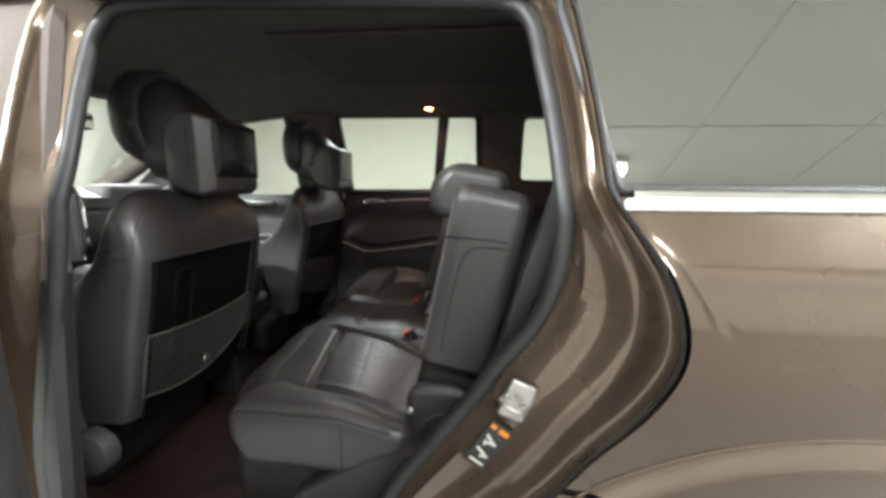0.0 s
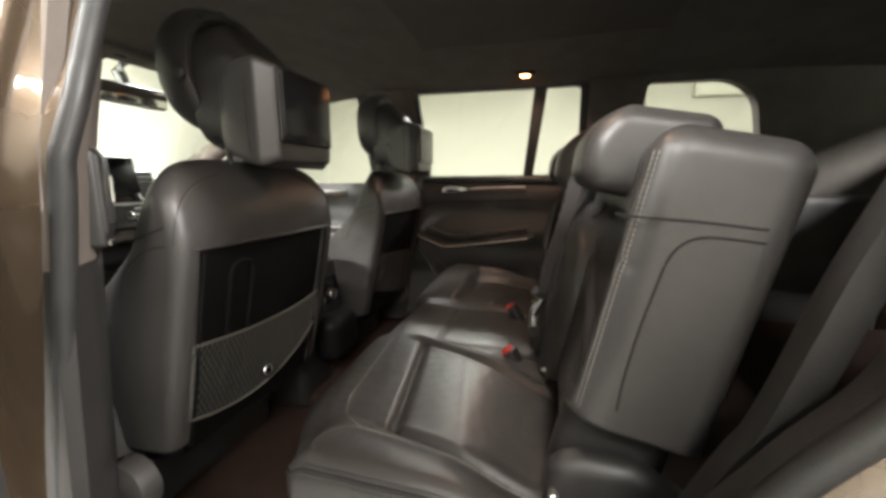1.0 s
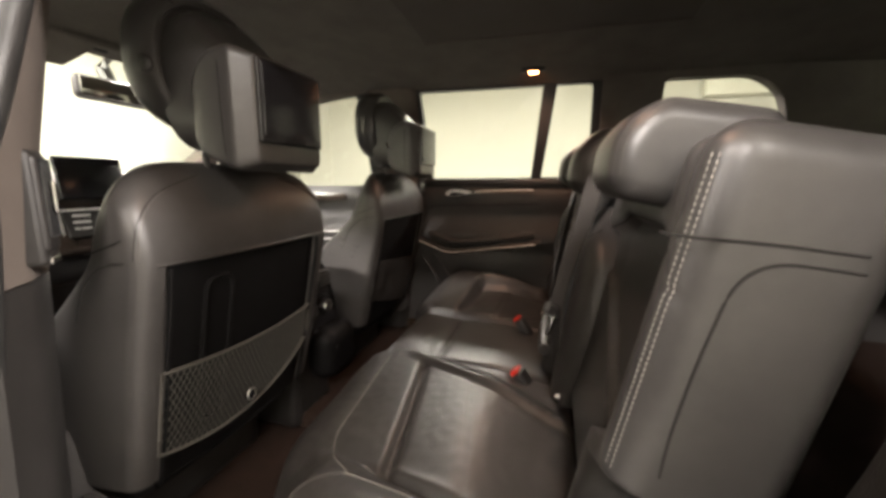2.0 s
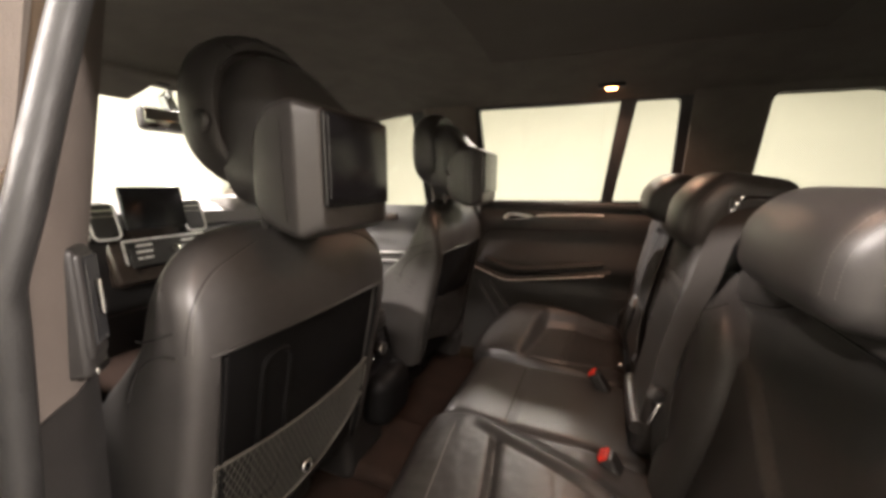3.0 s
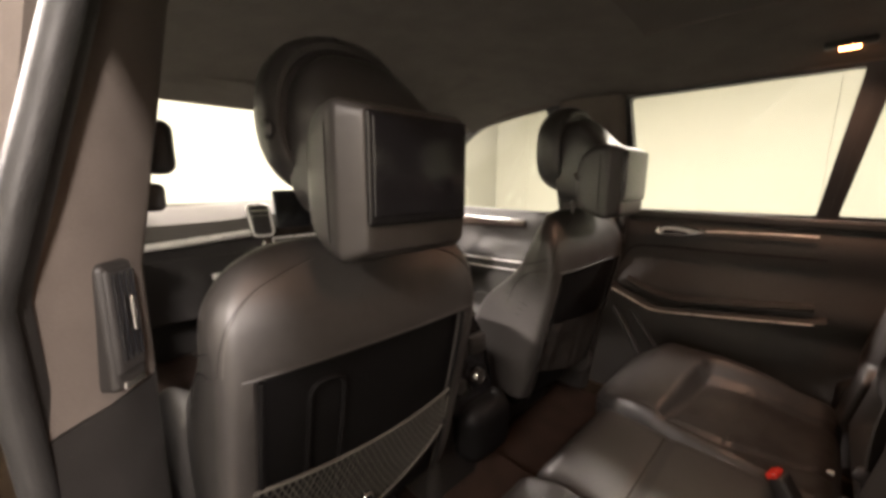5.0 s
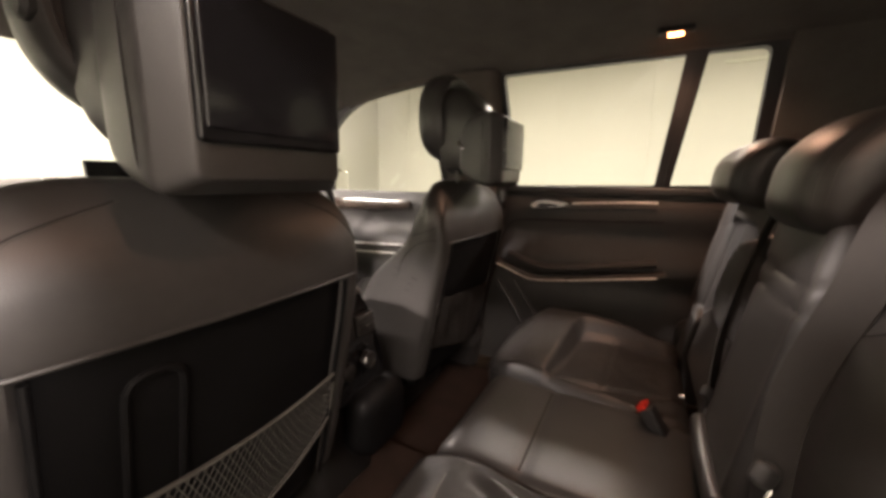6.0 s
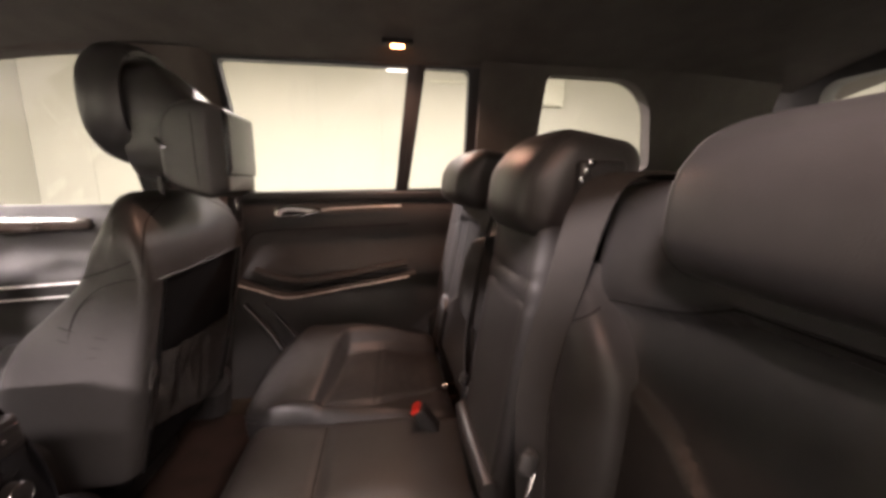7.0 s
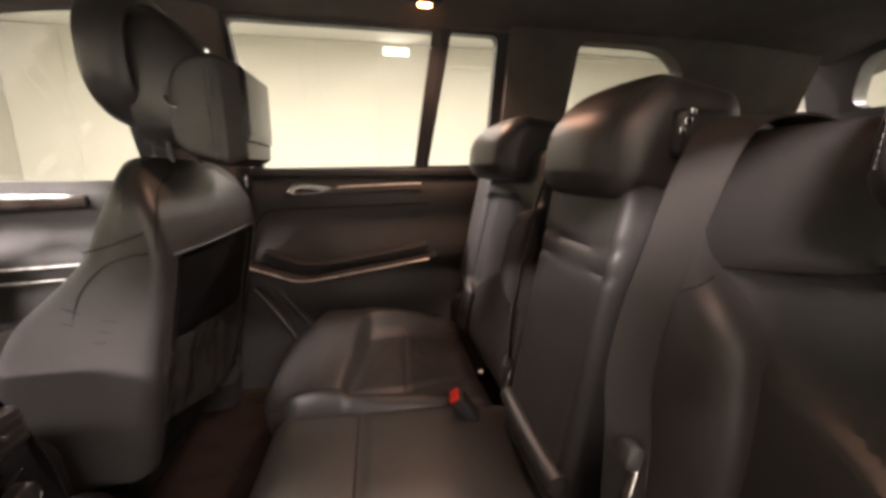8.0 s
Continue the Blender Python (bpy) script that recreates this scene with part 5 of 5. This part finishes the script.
    def on_top(x, y):
        """A place on the near cushion's upper face over the given point of the plan."""
        u, v = x + 0.182, y + 0.423
        for _ in range(5):
            p = near_cush(u, v, 0.056)
            u, v = u + x - (p[0] - 0.182), v + y - (p[1] - 0.423)
        p = near_cush(u, v, 0.056)
        return (p[0] - 0.182, p[1] - 0.423, p[2] + 0.6963)
    if s < 0:
        front_line = [(-0.358, 0.20), (-0.352, 0.26), (-0.335, 0.395), (-0.325, 0.488), (-0.312, 0.530), (-0.288, 0.567), (-0.254, 0.593), (-0.240, 0.607)]
        side_line = [(-0.254, 0.607), (-0.21, 0.605), (-0.13, 0.614), (-0.06, 0.625), (-0.005, 0.637), (0.025, 0.637)]
        end_line = [(-0.279, 0.684), (-0.289, 0.672), (-0.285, 0.652), (-0.265, 0.622), (-0.250, 0.606)]
        for line, rad, mat in ((front_line, 0.0010, THREAD), (side_line, 0.0010, THREAD), (end_line, 0.0014, SOFTTHREAD)):
            part("stitching", tube(bmesh.new(), [on_top(x, -o) for x, o in smooth_path2(line)], rad, 5), mat, seat)
        part("seam", tube(bmesh.new(), [on_top(-0.244 + 0.0386 * k / 12, -0.316 - 0.227 * k / 12) for k in range(13)], 0.0010, 5), DARKTHREAD, seat)
        part("seam", tube(bmesh.new(), [(-0.067, -0.7125, z) for z in (0.655, 0.70, 0.74, 0.758)], 0.0010, 5), DARKTHREAD, seat)
        lens = [[(x, -0.714, z0), (x, -0.724, z0 + 0.03), (x, -0.720, z1), (x, -0.707, z1 + 0.006), (x, -0.670, z1 + 0.004), (x, -0.660, z0)]
                for x, z0, z1 in ((-0.175, 0.475, 0.578), (-0.139, 0.47, 0.608), (-0.084, 0.47, 0.644), (-0.011, 0.47, 0.688), (0.053, 0.47, 0.714), (0.145, 0.47, 0.721))]
        part("side_cover", loft(bmesh.new(), lens), PLASTIC, seat, "black plastic cover along the seat frame")
    rear_head(seat, (0.172 + sx if s > 0 else 0.167, -0.410 if s < 0 else 0.430, 1.2135 if s < 0 else 1.234), (0.176 if s > 0 else 0.166, 0.286 if s > 0 else 0.238, 0.142 if s > 0 else 0.126), (-1, 1), 0.034 if s > 0 else 0.029, 0.020 if s > 0 else 0.012)
    part("hinge_bolt", tube(bmesh.new(), [(0.050 + sx, yc - s * 0.162, 0.744), (0.040 + sx, yc - s * 0.162, 0.744)], [0.006, 0.004], 10), STEEL, seat)
    part("hinge_bolt", tube(bmesh.new(), [(0.078 + sx, yc + s * 0.150, 0.757), (0.066 + sx, yc + s * 0.150, 0.757)], [0.006, 0.004], 10), STEEL, seat)
    # side cover at the hinge
    def hump(x, y, z):
        return (x, y * (1 - 0.2 * ease(0, 0.06, z)), z - 0.05 * ease(0.0, 0.11, x) * ease(-0.02, 0.04, z) - 0.02 * ease(-0.05, -0.11, x) * ease(-0.02, 0.04, z))
    cov = part("hinge_cover", rbox(bmesh.new(), (0.150 + sx, yc + s * 0.200, 0.752), (0.200, 0.056, 0.135), 0.024, core=(8, 2, 5), arc=4, shape=hump), PLASTIC, seat, "black plastic hinge cover")
    part("hinge_bolt", tube(bmesh.new(), [(0.062, yc + s * 0.210, 0.765), (0.062, yc + s * 0.232, 0.765), (0.062, yc + s * 0.235, 0.765)], [0.007, 0.007, 0.004], 10), STEEL, cov)
    part("hinge_rib", tube(bmesh.new(), smooth_path([(0.075, yc + s * 0.226, 0.70), (0.10, yc + s * 0.227, 0.748), (0.15, yc + s * 0.226, 0.762), (0.22, yc + s * 0.222, 0.735)], 5), 0.004, 6), PLASTIC, cov)
    part("side_lever", bx((-0.05, yc + s * 0.235, 0.50), (0.16, 0.03, 0.05), 0.014), PLASTIC, seat)
    return seat


rear_seat(-1)
rear_seat(1)

mid_seat = thing("bench_seat", (-0.1, 0, 0.43), "narrow black leather middle rear seat", "seat", "rear bench")


def mid_cush(x, y, z):
    if z > 0.02:
        g = -0.006 * bump_at(x + 0.08, 0.006) - 0.018 * ease(0.05, 0.25, x) + 0.008 * bump_at(x + 0.2, 0.08) - 0.012 * ease(0.15, 0.2, abs(y))
        z += g * ease(0.02, 0.085, z)
    if x < -0.18:
        x += 0.03 * ease(0.02, -0.1, z)
    return (x, y, z)


part("seat_cushion", rbox(bmesh.new(), (-0.182, 0.049, 0.620), (0.505, 0.365, 0.185), 0.045, core=(44, 24, 6), arc=5, shape=mid_cush), LEATHER, mid_seat)
mid_line = [Vector(mid_cush(-0.086, y, 0.0925)) + Vector((-0.182, 0.049, 0.6195)) for y in steps(-0.14, 0.14, 12)]
part("seam", tube(bmesh.new(), mid_line, 0.0016, 5), DARKTHREAD, mid_seat)
part("seat_plinth", bx((-0.15, 0, 0.485), (0.46, 0.38, 0.09), 0.025), PLASTIC, mid_seat)


def mid_back(x, y, z):
    if x < 0:
        f = ease(0.0, -0.05, x)
        x += f * (0.004 * bump_at(z - 0.135 - 0.6 * y * y, 0.005) + 0.004 * bump_at(z - 0.100 - 0.6 * y * y, 0.005) - 0.004 * bump_at(abs(y) - 0.098, 0.010))
    return (x, y, z)


part("backrest", rbox(bmesh.new(), (0.112, 0.020, 0.945), (0.13, 0.212, 0.52), 0.022, core=(4, 20, 60), arc=4, shape=mid_back, turn=Matrix.Rotation(radians(9), 4, "Y")), LEATHER, mid_seat)


mid_lean = Matrix.Translation((0.112, 0.020, 0.945)) @ Matrix.Rotation(radians(9), 4, "Y")
for z in (0.135, 0.100):
    part("seam", tube(bmesh.new(), [mid_lean @ Vector(mid_back(-0.0648, y, z + 0.6 * y * y)) for y in steps(-0.088, 0.088, 16)], 0.0011, 5), DARKTHREAD, mid_seat)
part("base_roll", tube(bmesh.new(), smooth_path([(0.016, 0.120, 0.776), (0.012, 0.060, 0.772), (0.012, -0.03, 0.768), (0.014, -0.088, 0.766)], 5), 0.016, 10), LEATHER, mid_seat)
rear_head(mid_seat, (0.143, 0.020, 1.224), (0.168, 0.216, 0.158), (-1,))

# ---- belts and buckles ----


def ribbon(bm, pts, width, thick=0.0014):
    """A flat strap: points and the way across it."""
    rings = []
    for p, across in pts:
        p, a = Vector(p), Vector(across).normalized() * width / 2
        rings.append((p, a))
    out = []
    for i, (p, a) in enumerate(rings):
        t = (rings[min(i + 1, len(rings) - 1)][0] - rings[max(i - 1, 0)][0]).normalized()
        nrm = t.cross(a).normalized() * thick
        out.append([p - a - nrm, p + a - nrm, p + a + nrm, p - a + nrm])
    return loft(bm, out)


def seat_belt(pts, tongue, label):
    belt = thing("seat_belt", tongue, label, "seat belt", "rear belts")
    path = smooth_path([p for p, a in pts], 8)
    acr = smooth_path([a for p, a in pts], 8)
    part("webbing", ribbon(bmesh.new(), list(zip(path, acr)), 0.047), WEBBING, belt, "grey woven webbing")
    t = Vector(tongue)
    m = Matrix.Rotation(radians(-28), 4, "Z") @ Matrix.Rotation(radians(14), 4, "Y") @ Matrix.Rotation(radians(-20), 4, "X")
    part("tongue", rbox(bmesh.new(), t, (0.016, 0.070, 0.026), 0.007, core=(1, 6, 2), shape=lambda x, y, z: (x - 8 * y * y, y, z + 6 * y * y), turn=m), DARKTRIM, belt, "grey plastic tongue")
    part("tongue_plate", bx(t + Vector((-0.004, -0.006, -0.030)), (0.004, 0.024, 0.044), 0.001, arc=1, turn=m), CHROME, belt, "bright steel plate")
    return belt


seat_belt([((0.235, -0.185, 1.215), (0.5, -0.85, 0)), ((0.180, -0.172, 1.243), (0.6, -0.8, 0)), ((0.130, -0.162, 1.236), (0.7, -0.7, 0)), ((0.100, -0.164, 1.195), (0.7, -0.7, 0)), ((0.084, -0.152, 1.11), (0.65, -0.75, 0)),
           ((0.062, -0.152, 1.035), (0.6, -0.8, 0)), ((0.044, -0.162, 0.965), (0.55, -0.85, 0)), ((0.036, -0.180, 0.91), (0.5, -0.87, 0)), ((0.040, -0.178, 0.82), (0.4, -0.9, 0)), ((0.05, -0.172, 0.71), (0.3, -1, 0))],
          (0.030, -0.196, 0.905), "grey rear seat belt hanging beside the middle backrest")
seat_belt([((0.22, 0.190, 1.235), (0.4, 0.9, 0)), ((0.165, 0.185, 1.245), (0.4, 0.9, 0)), ((0.100, 0.178, 1.19), (0.45, 0.9, 0)), ((0.062, 0.176, 1.06), (0.45, 0.9, 0)), ((0.040, 0.180, 0.92), (0.45, 0.9, 0)), ((0.04, 0.19, 0.80), (0.4, 0.9, 0)), ((0.04, 0.19, 0.71), (0.4, 0.9, 0))],
          (0.040, 0.184, 0.80), "grey rear seat belt beside the far backrest")


def buckle(p, yaw, tilt):
    b = thing("seat_buckle", p, "black seat belt buckle with a red release button", "buckle", "rear buckles")
    m = Matrix.Translation(p) @ Matrix.Rotation(radians(yaw), 4, "Z") @ Matrix.Rotation(radians(tilt), 4, "Y")
    bb = rbox(bmesh.new(), (0, 0, -0.032), (0.028, 0.042, 0.070), 0.007, core=(1, 1, 2))
    bmesh.ops.transform(bb, matrix=m, verts=bb.verts)
    part("body", bb, PLASTIC, b)
    rb = rbox(bmesh.new(), (-0.004, 0, 0.003), (0.020, 0.036, 0.014), 0.004)
    bmesh.ops.transform(rb, matrix=m, verts=rb.verts)
    part("button", rb, RED, b, "red release button")
    sb = ribbon(bmesh.new(), [(m @ Vector((0, 0, -0.06)), (0, 1, 0)), (m @ Vector((0.01, 0, -0.10)), (0, 1, 0)), (m @ Vector((0.03, 0, -0.14)), (0, 1, 0))], 0.03)
    part("strap", sb, WEBBING, b)
    return b


buckle((-0.043, -0.166, 0.738), -12, -35)
buckle((-0.071, 0.176, 0.744), -12, -35)
bs = thing("belt_socket", (-0.14, 0.185, 0.69), "short black belt socket with a red edge", "buckle", "rear buckles")
part("body", bx((-0.145, 0.180, 0.70), (0.05, 0.035, 0.022), 0.007), PLASTIC, bs)
part("button", bx((-0.172, 0.180, 0.701), (0.006, 0.028, 0.012), 0.002, arc=1), RED, bs)

# belt guide with small chrome letters that cannot be read
guide = thing("belt_guide", (0.155, -0.090, 1.205), "chrome marked belt guide on the middle backrest", "belt guide")
part("frame", bx((0.158, -0.090, 1.235), (0.07, 0.020, 0.055), 0.008), PLASTIC, guide)
for k in range(3):
    part("chrome_mark", bx((0.126 + 0.006 * k, -0.1015, 1.236 + 0.011 * k), (0.008, 0.003, 0.009), 0.001, arc=1), CHROME, guide)

# ---- front: dashboard, wheel, console ----
dash = thing("dashboard", (-1.74, 0, 0.6), "two-tone dashboard with round-edged vents and a screen", "dashboard")


def dash_top(u, v):
    return (u, v, 1.165 + 0.03 * bump_at(u + 1.76, 0.12) - 0.05 * ease(-1.64, -1.42, u) + 0.02 * bump_at(v + 0.08, 0.22))


part("dash_pad", grid_sheet(bmesh.new(), steps(-2.25, -1.56, 18), steps(-0.72, 0.72, 24), dash_top, (0, 0, -0.05)), DASHTOP, dash, "grey padded dash top")
part("dash_face", bx((-1.64, 0, 0.97), (0.16, 1.44, 0.30), 0.05, core=(2, 12, 3)), PLASTIC, dash)
part("trim_band", tube(bmesh.new(), smooth_path([(-1.565, -0.70, 1.078), (-1.555, -0.5, 1.088), (-1.555, -0.268, 1.105)], 5), 0.013, 8), ALU, dash, "aluminium band")
part("glove_latch", bx((-1.546, -0.37, 0.963), (0.012, 0.072, 0.022), 0.004), ALU, dash, "bright glovebox latch")
part("mirror_switch", bx((-1.552, -0.275, 1.005), (0.010, 0.022, 0.010), 0.003), ALU, dash)
part("glove_lid", bx((-1.565, -0.45, 0.93), (0.02, 0.40, 0.22), 0.015), PLASTIC, dash)
CY = -0.06
stack = part("radio_console", bx((-1.57, CY, 1.02), (0.06, 0.34, 0.20), 0.02, turn=Matrix.Rotation(radians(-18), 4, "Y")), WOOD, dash)
part("radio_panel", bx((-1.532, CY, 1.035), (0.012, 0.24, 0.10), 0.008, turn=Matrix.Rotation(radians(-18), 4, "Y")), PLASTIC, stack)
fr_bm = bmesh.new()
for a, b in (((-1.515, CY - 0.143, 1.082), (-1.515, CY + 0.128, 1.082)), ((-1.54, CY - 0.12, 0.98), (-1.54, CY + 0.12, 0.98)), ((-1.515, CY - 0.143, 1.082), (-1.54, CY - 0.12, 0.98)), ((-1.515, CY + 0.128, 1.082), (-1.54, CY + 0.12, 0.98))):
    tube(fr_bm, [a, b], 0.004, 6)
part("bright_frame", fr_bm, ALU, stack)
part("knob", tube(bmesh.new(), [(-1.525, CY + 0.022, 1.034), (-1.505, CY + 0.022, 1.039), (-1.503, CY + 0.022, 1.0395)], [0.016, 0.016, 0.012], 18), CHROME, stack, "chrome knob")
for k in range(3):
    for sg in (-1, 1):
        part("key", bx((-1.523, CY + sg * 0.075, 1.062 - 0.022 * k), (0.008, 0.05, 0.008), 0.002, arc=1), ALU, stack)
part("display", bx((-1.530, -0.085, 1.188), (0.016, 0.200, 0.142), 0.006, turn=Matrix.Rotation(radians(-10), 4, "Y")), SCREEN, dash, "black upright display")
for yv in (-0.230, 0.060):
    vent = part("air_vent", bx((-1.562, yv, 1.148), (0.04, 0.080, 0.120), 0.016, turn=Matrix.Rotation(radians(-15), 4, "Y")), PLASTIC, dash)
    for k in range(5):
        part("vent_slat", bx((-1.540 - 0.004 * k, yv, 1.108 + 0.019 * k), (0.012, 0.062, 0.005), 0.0015, arc=1), STEELGREY, vent)
    ring = rounded_ring([(yv - 0.032, 1.092), (yv + 0.040, 1.092), (yv + 0.036, 1.206), (yv - 0.044, 1.206)], [0.02] * 4)
    part("bright_ring", tube(bmesh.new(), [(-1.534 - 0.22 * (p.y - 1.092), p.x, p.y) for p in ring], 0.0045, 6, True, up=(1, 0, 0)), ALU, vent)
sw = thing("steering_wheel", (-1.36, 0.40, 0.90), "black leather steering wheel with a silver lower spoke", "steering wheel")
swm = Matrix.Translation((-1.36, 0.40, 1.05)) @ Matrix.Rotation(radians(-68), 4, "Y")
rimw = tube(bmesh.new(), [swm @ Vector((0.185 * math.cos(2 * math.pi * k / 40), 0.185 * math.sin(2 * math.pi * k / 40), 0)) for k in range(40)], 0.016, 10, True)
part("rim", rimw, LEATHER, sw)
hub = rbox(bmesh.new(), (0, 0, -0.01), (0.15, 0.15, 0.05), 0.024)
bmesh.ops.transform(hub, matrix=swm, verts=hub.verts)
part("hub", hub, PLASTIC, sw)
for a in (0, 90, 180):
    spk = rbox(bmesh.new(), (0.12, 0, -0.008), (0.12, 0.04, 0.018), 0.008)
    bmesh.ops.transform(spk, matrix=swm @ Matrix.Rotation(radians(a + 90), 4, "Z"), verts=spk.verts)
    part("spoke", spk, ALU, sw)
part("column", tube(bmesh.new(), [(-1.4, 0.40, 1.035), (-1.59, 0.40, 0.96)], 0.05, 12), PLASTIC, sw)
binn = part("instrument_hood", bx((-1.64, 0.40, 1.17), (0.16, 0.34, 0.09), 0.04, core=(2, 4, 2)), DASHTOP, dash)

console = thing("centre_console", (-0.95, 0, 0.42), "black centre console with rear vents and dials", "console")
KY = -0.060
part("body", bx((-1.02, KY, 0.67), (0.66, 0.19, 0.48), 0.03), PLASTIC, console)
part("arm_rest", bx((-0.88, KY, 0.930), (0.36, 0.18, 0.07), 0.03, core=(4, 3, 1)), LEATHER, console)
half = [(0.044, 0.952), (0.066, 0.915), (0.080, 0.865), (0.092, 0.80), (0.100, 0.745), (0.098, 0.715)]
outline = [(KY + h, z) for h, z in half] + [(KY - h, z) for h, z in reversed(half)]
face = part("rear_panel", bevel(slab(bmesh.new(), [(-0.664 - 0.16 * max(0.0, z - 0.80), y, z) for y, z in outline], (-0.03, 0, 0)), 0.004), GLOSSBLACK, console, "gloss black rear panel")
part("panel_edge", tube(bmesh.new(), smooth_path([(-0.664 - 0.16 * max(0.0, z - 0.80), KY + h, z) for h, z in half], 5), 0.0018, 6), GLOSSBLACK, face)
part("top_cap", bx((-0.715, KY, 0.961), (0.07, 0.085, 0.016), 0.007), DASHTOP, face, "grey top cap")
for yv in (-0.036, 0.036):
    vv = part("air_vent", bx((-0.668, KY + yv, 0.885), (0.020, 0.060, 0.050), 0.006, turn=Matrix.Rotation(radians(-8), 4, "Y")), PLASTIC, face)
    for k in range(3):
        part("vent_slat", bx((-0.658, KY + yv, 0.871 + 0.013 * k), (0.006, 0.052, 0.0025), 0.001, arc=1), PLASTIC, vv)
    part("slider", bx((-0.655, KY + yv * 0.9, 0.884), (0.005, 0.010, 0.006), 0.0015, arc=1), CHROME, vv)
    dial = part("dial", tube(bmesh.new(), [(-0.668, KY + yv, 0.798), (-0.650, KY + yv, 0.797), (-0.648, KY + yv, 0.797)], [0.019, 0.018, 0.014], 22), PLASTIC, face, "black dial with a bright rim")
    part("rim", tube(bmesh.new(), [(-0.651, KY + yv + 0.0185 * math.cos(2 * math.pi * k / 24), 0.797 + 0.0185 * math.sin(2 * math.pi * k / 24)) for k in range(24)], 0.0017, 6, True, up=(1, 0, 0)), CHROME, dial)
    for dz in (0.030, -0.028):
        part("key", bx((-0.661, KY + yv, 0.797 + dz), (0.006, 0.030, 0.009), 0.002, arc=1), GLOSSBLACK, face)
part("tunnel_end", bx((-0.660, 0.0, 0.645), (0.10, 0.175, 0.165), 0.045, core=(2, 3, 3)), SHELL, console, "rounded black tunnel end cover")

# rear-view mirror and sun visors
rv = thing("rear_view_mirror", (-1.45, 0.0, 1.48), "black rear-view mirror on the windscreen", "mirror")
part("housing", bx((-1.45, -0.02, 1.475), (0.04, 0.25, 0.075), 0.018, core=(1, 4, 1)), PLASTIC, rv)
part("mirror_glass", bx((-1.429, -0.02, 1.475), (0.004, 0.235, 0.06), 0.002, arc=1), CHROME, rv)
part("stem", tube(bmesh.new(), [(-1.47, -0.02, 1.50), (-1.50, -0.02, 1.56), (-1.46, -0.02, 1.60)], 0.022, 8), PLASTIC, rv)
for s in (-1, 1):
    vz = thing("sun_visor", (-1.24, s * 0.38, 1.60), "dark cloth sun visor folded up", "sun visor", "visors")
    part("flap", bx((-1.34, s * 0.38, 1.545), (0.17, 0.40, 0.022), 0.01, turn=Matrix.Rotation(radians(-14), 4, "Y")), HEADLINER, vz)
    part("pin", tube(bmesh.new(), [(-1.28, s * 0.15, 1.556), (-1.28, s * 0.19, 1.556)], 0.007, 8), PLASTIC, vz)

# vents and belts on the B-pillars
for s in (-1, 1):
    pv = thing("pillar_vent", (-0.62, s * 0.72, 1.07), "slim upright air vent with a chrome slider", "air vent", "pillar vents")
    vt = Matrix.Rotation(radians(45 * s), 4, "Z")

    def on_vent(u, v, z):
        return Vector((-0.580, s * 0.702, z)) + vt @ Vector((u, -s * v, 0))
    hood = part("surround", bx(on_vent(-0.008, -0.0285, 1.146), (0.043, 0.036, 0.142), 0.008, core=(1, 1, 3), turn=vt), PLASTIC, pv, "black housing round the vent")
    body_v = part("frame", bx(on_vent(-0.008, -0.0145, 1.152), (0.037, 0.014, 0.118), 0.006, core=(1, 1, 3), turn=vt), PLASTIC, pv, "black vent frame")
    for k in range(4):
        part("vent_slat", bx(on_vent(-0.019 + 0.0076 * k, -0.009, 1.158), (0.0028, 0.010, 0.096), 0.0013, arc=1, turn=vt), GLOSSBLACK, body_v)
    part("slider", bx(on_vent(-0.010, -0.0035, 1.160), (0.005, 0.008, 0.040), 0.002, turn=vt), CHROME, pv)
    part("badge", bx(on_vent(-0.008, -0.010, 1.081), (0.028, 0.004, 0.008), 0.0018, turn=vt), CHROME, hood)
    fb = thing("front_belt", (-0.80, s * 0.70, 0.55), "grey front seat belt on the door pillar", "seat belt", "front belts")
    part("webbing", ribbon(bmesh.new(), [((-0.775, s * 0.640, 1.33), (1, 0, 0)), ((-0.775, s * 0.671, 1.2), (1, 0, 0)), ((-0.775, s * 0.672, 0.9), (1, 0, 0)), ((-0.77, s * 0.672, 0.50), (1, 0, 0))], 0.047), WEBBING, fb)
    part("anchor", bx((-0.775, s * 0.632, 1.345), (0.085, 0.036, 0.075), 0.015), PLASTIC, fb)
    part("anchor_cap", bx((-0.775, s * 0.645, 1.275), (0.06, 0.03, 0.04), 0.010), PLASTIC, fb)

# reading lamps over the rear doors
for s in (1, -1):
    lp = thing("reading_lamp", (-0.085, s * 0.535, roof_z(-0.085, 0.535)), "small warm reading lamp in the headliner, lit", "lamp", "reading lamps")
    part("bezel", bx((-0.085, s * 0.535, roof_z(0, 0.535) - 0.004), (0.085, 0.035, 0.014), 0.006), PLASTIC, lp)
    part("lens", bx((-0.085, s * 0.535, roof_z(0, 0.535) - 0.012), (0.034, 0.014, 0.008), 0.003), LAMPGLASS, lp, "glowing amber lens")
    data = bpy.data.lights.new("reading_light", "SPOT")
    data.energy, data.color, data.spot_size, data.spot_blend, data.shadow_soft_size = 1.2 if s > 0 else 0.6, (1.0, 0.6, 0.38), radians(150), 0.6, 0.012
    lo = new("reading_light", data)
    lo.matrix_world = look((-0.085, s * 0.535, roof_z(0, 0.535) - 0.022), (-0.12, s * 0.50, 0.7))
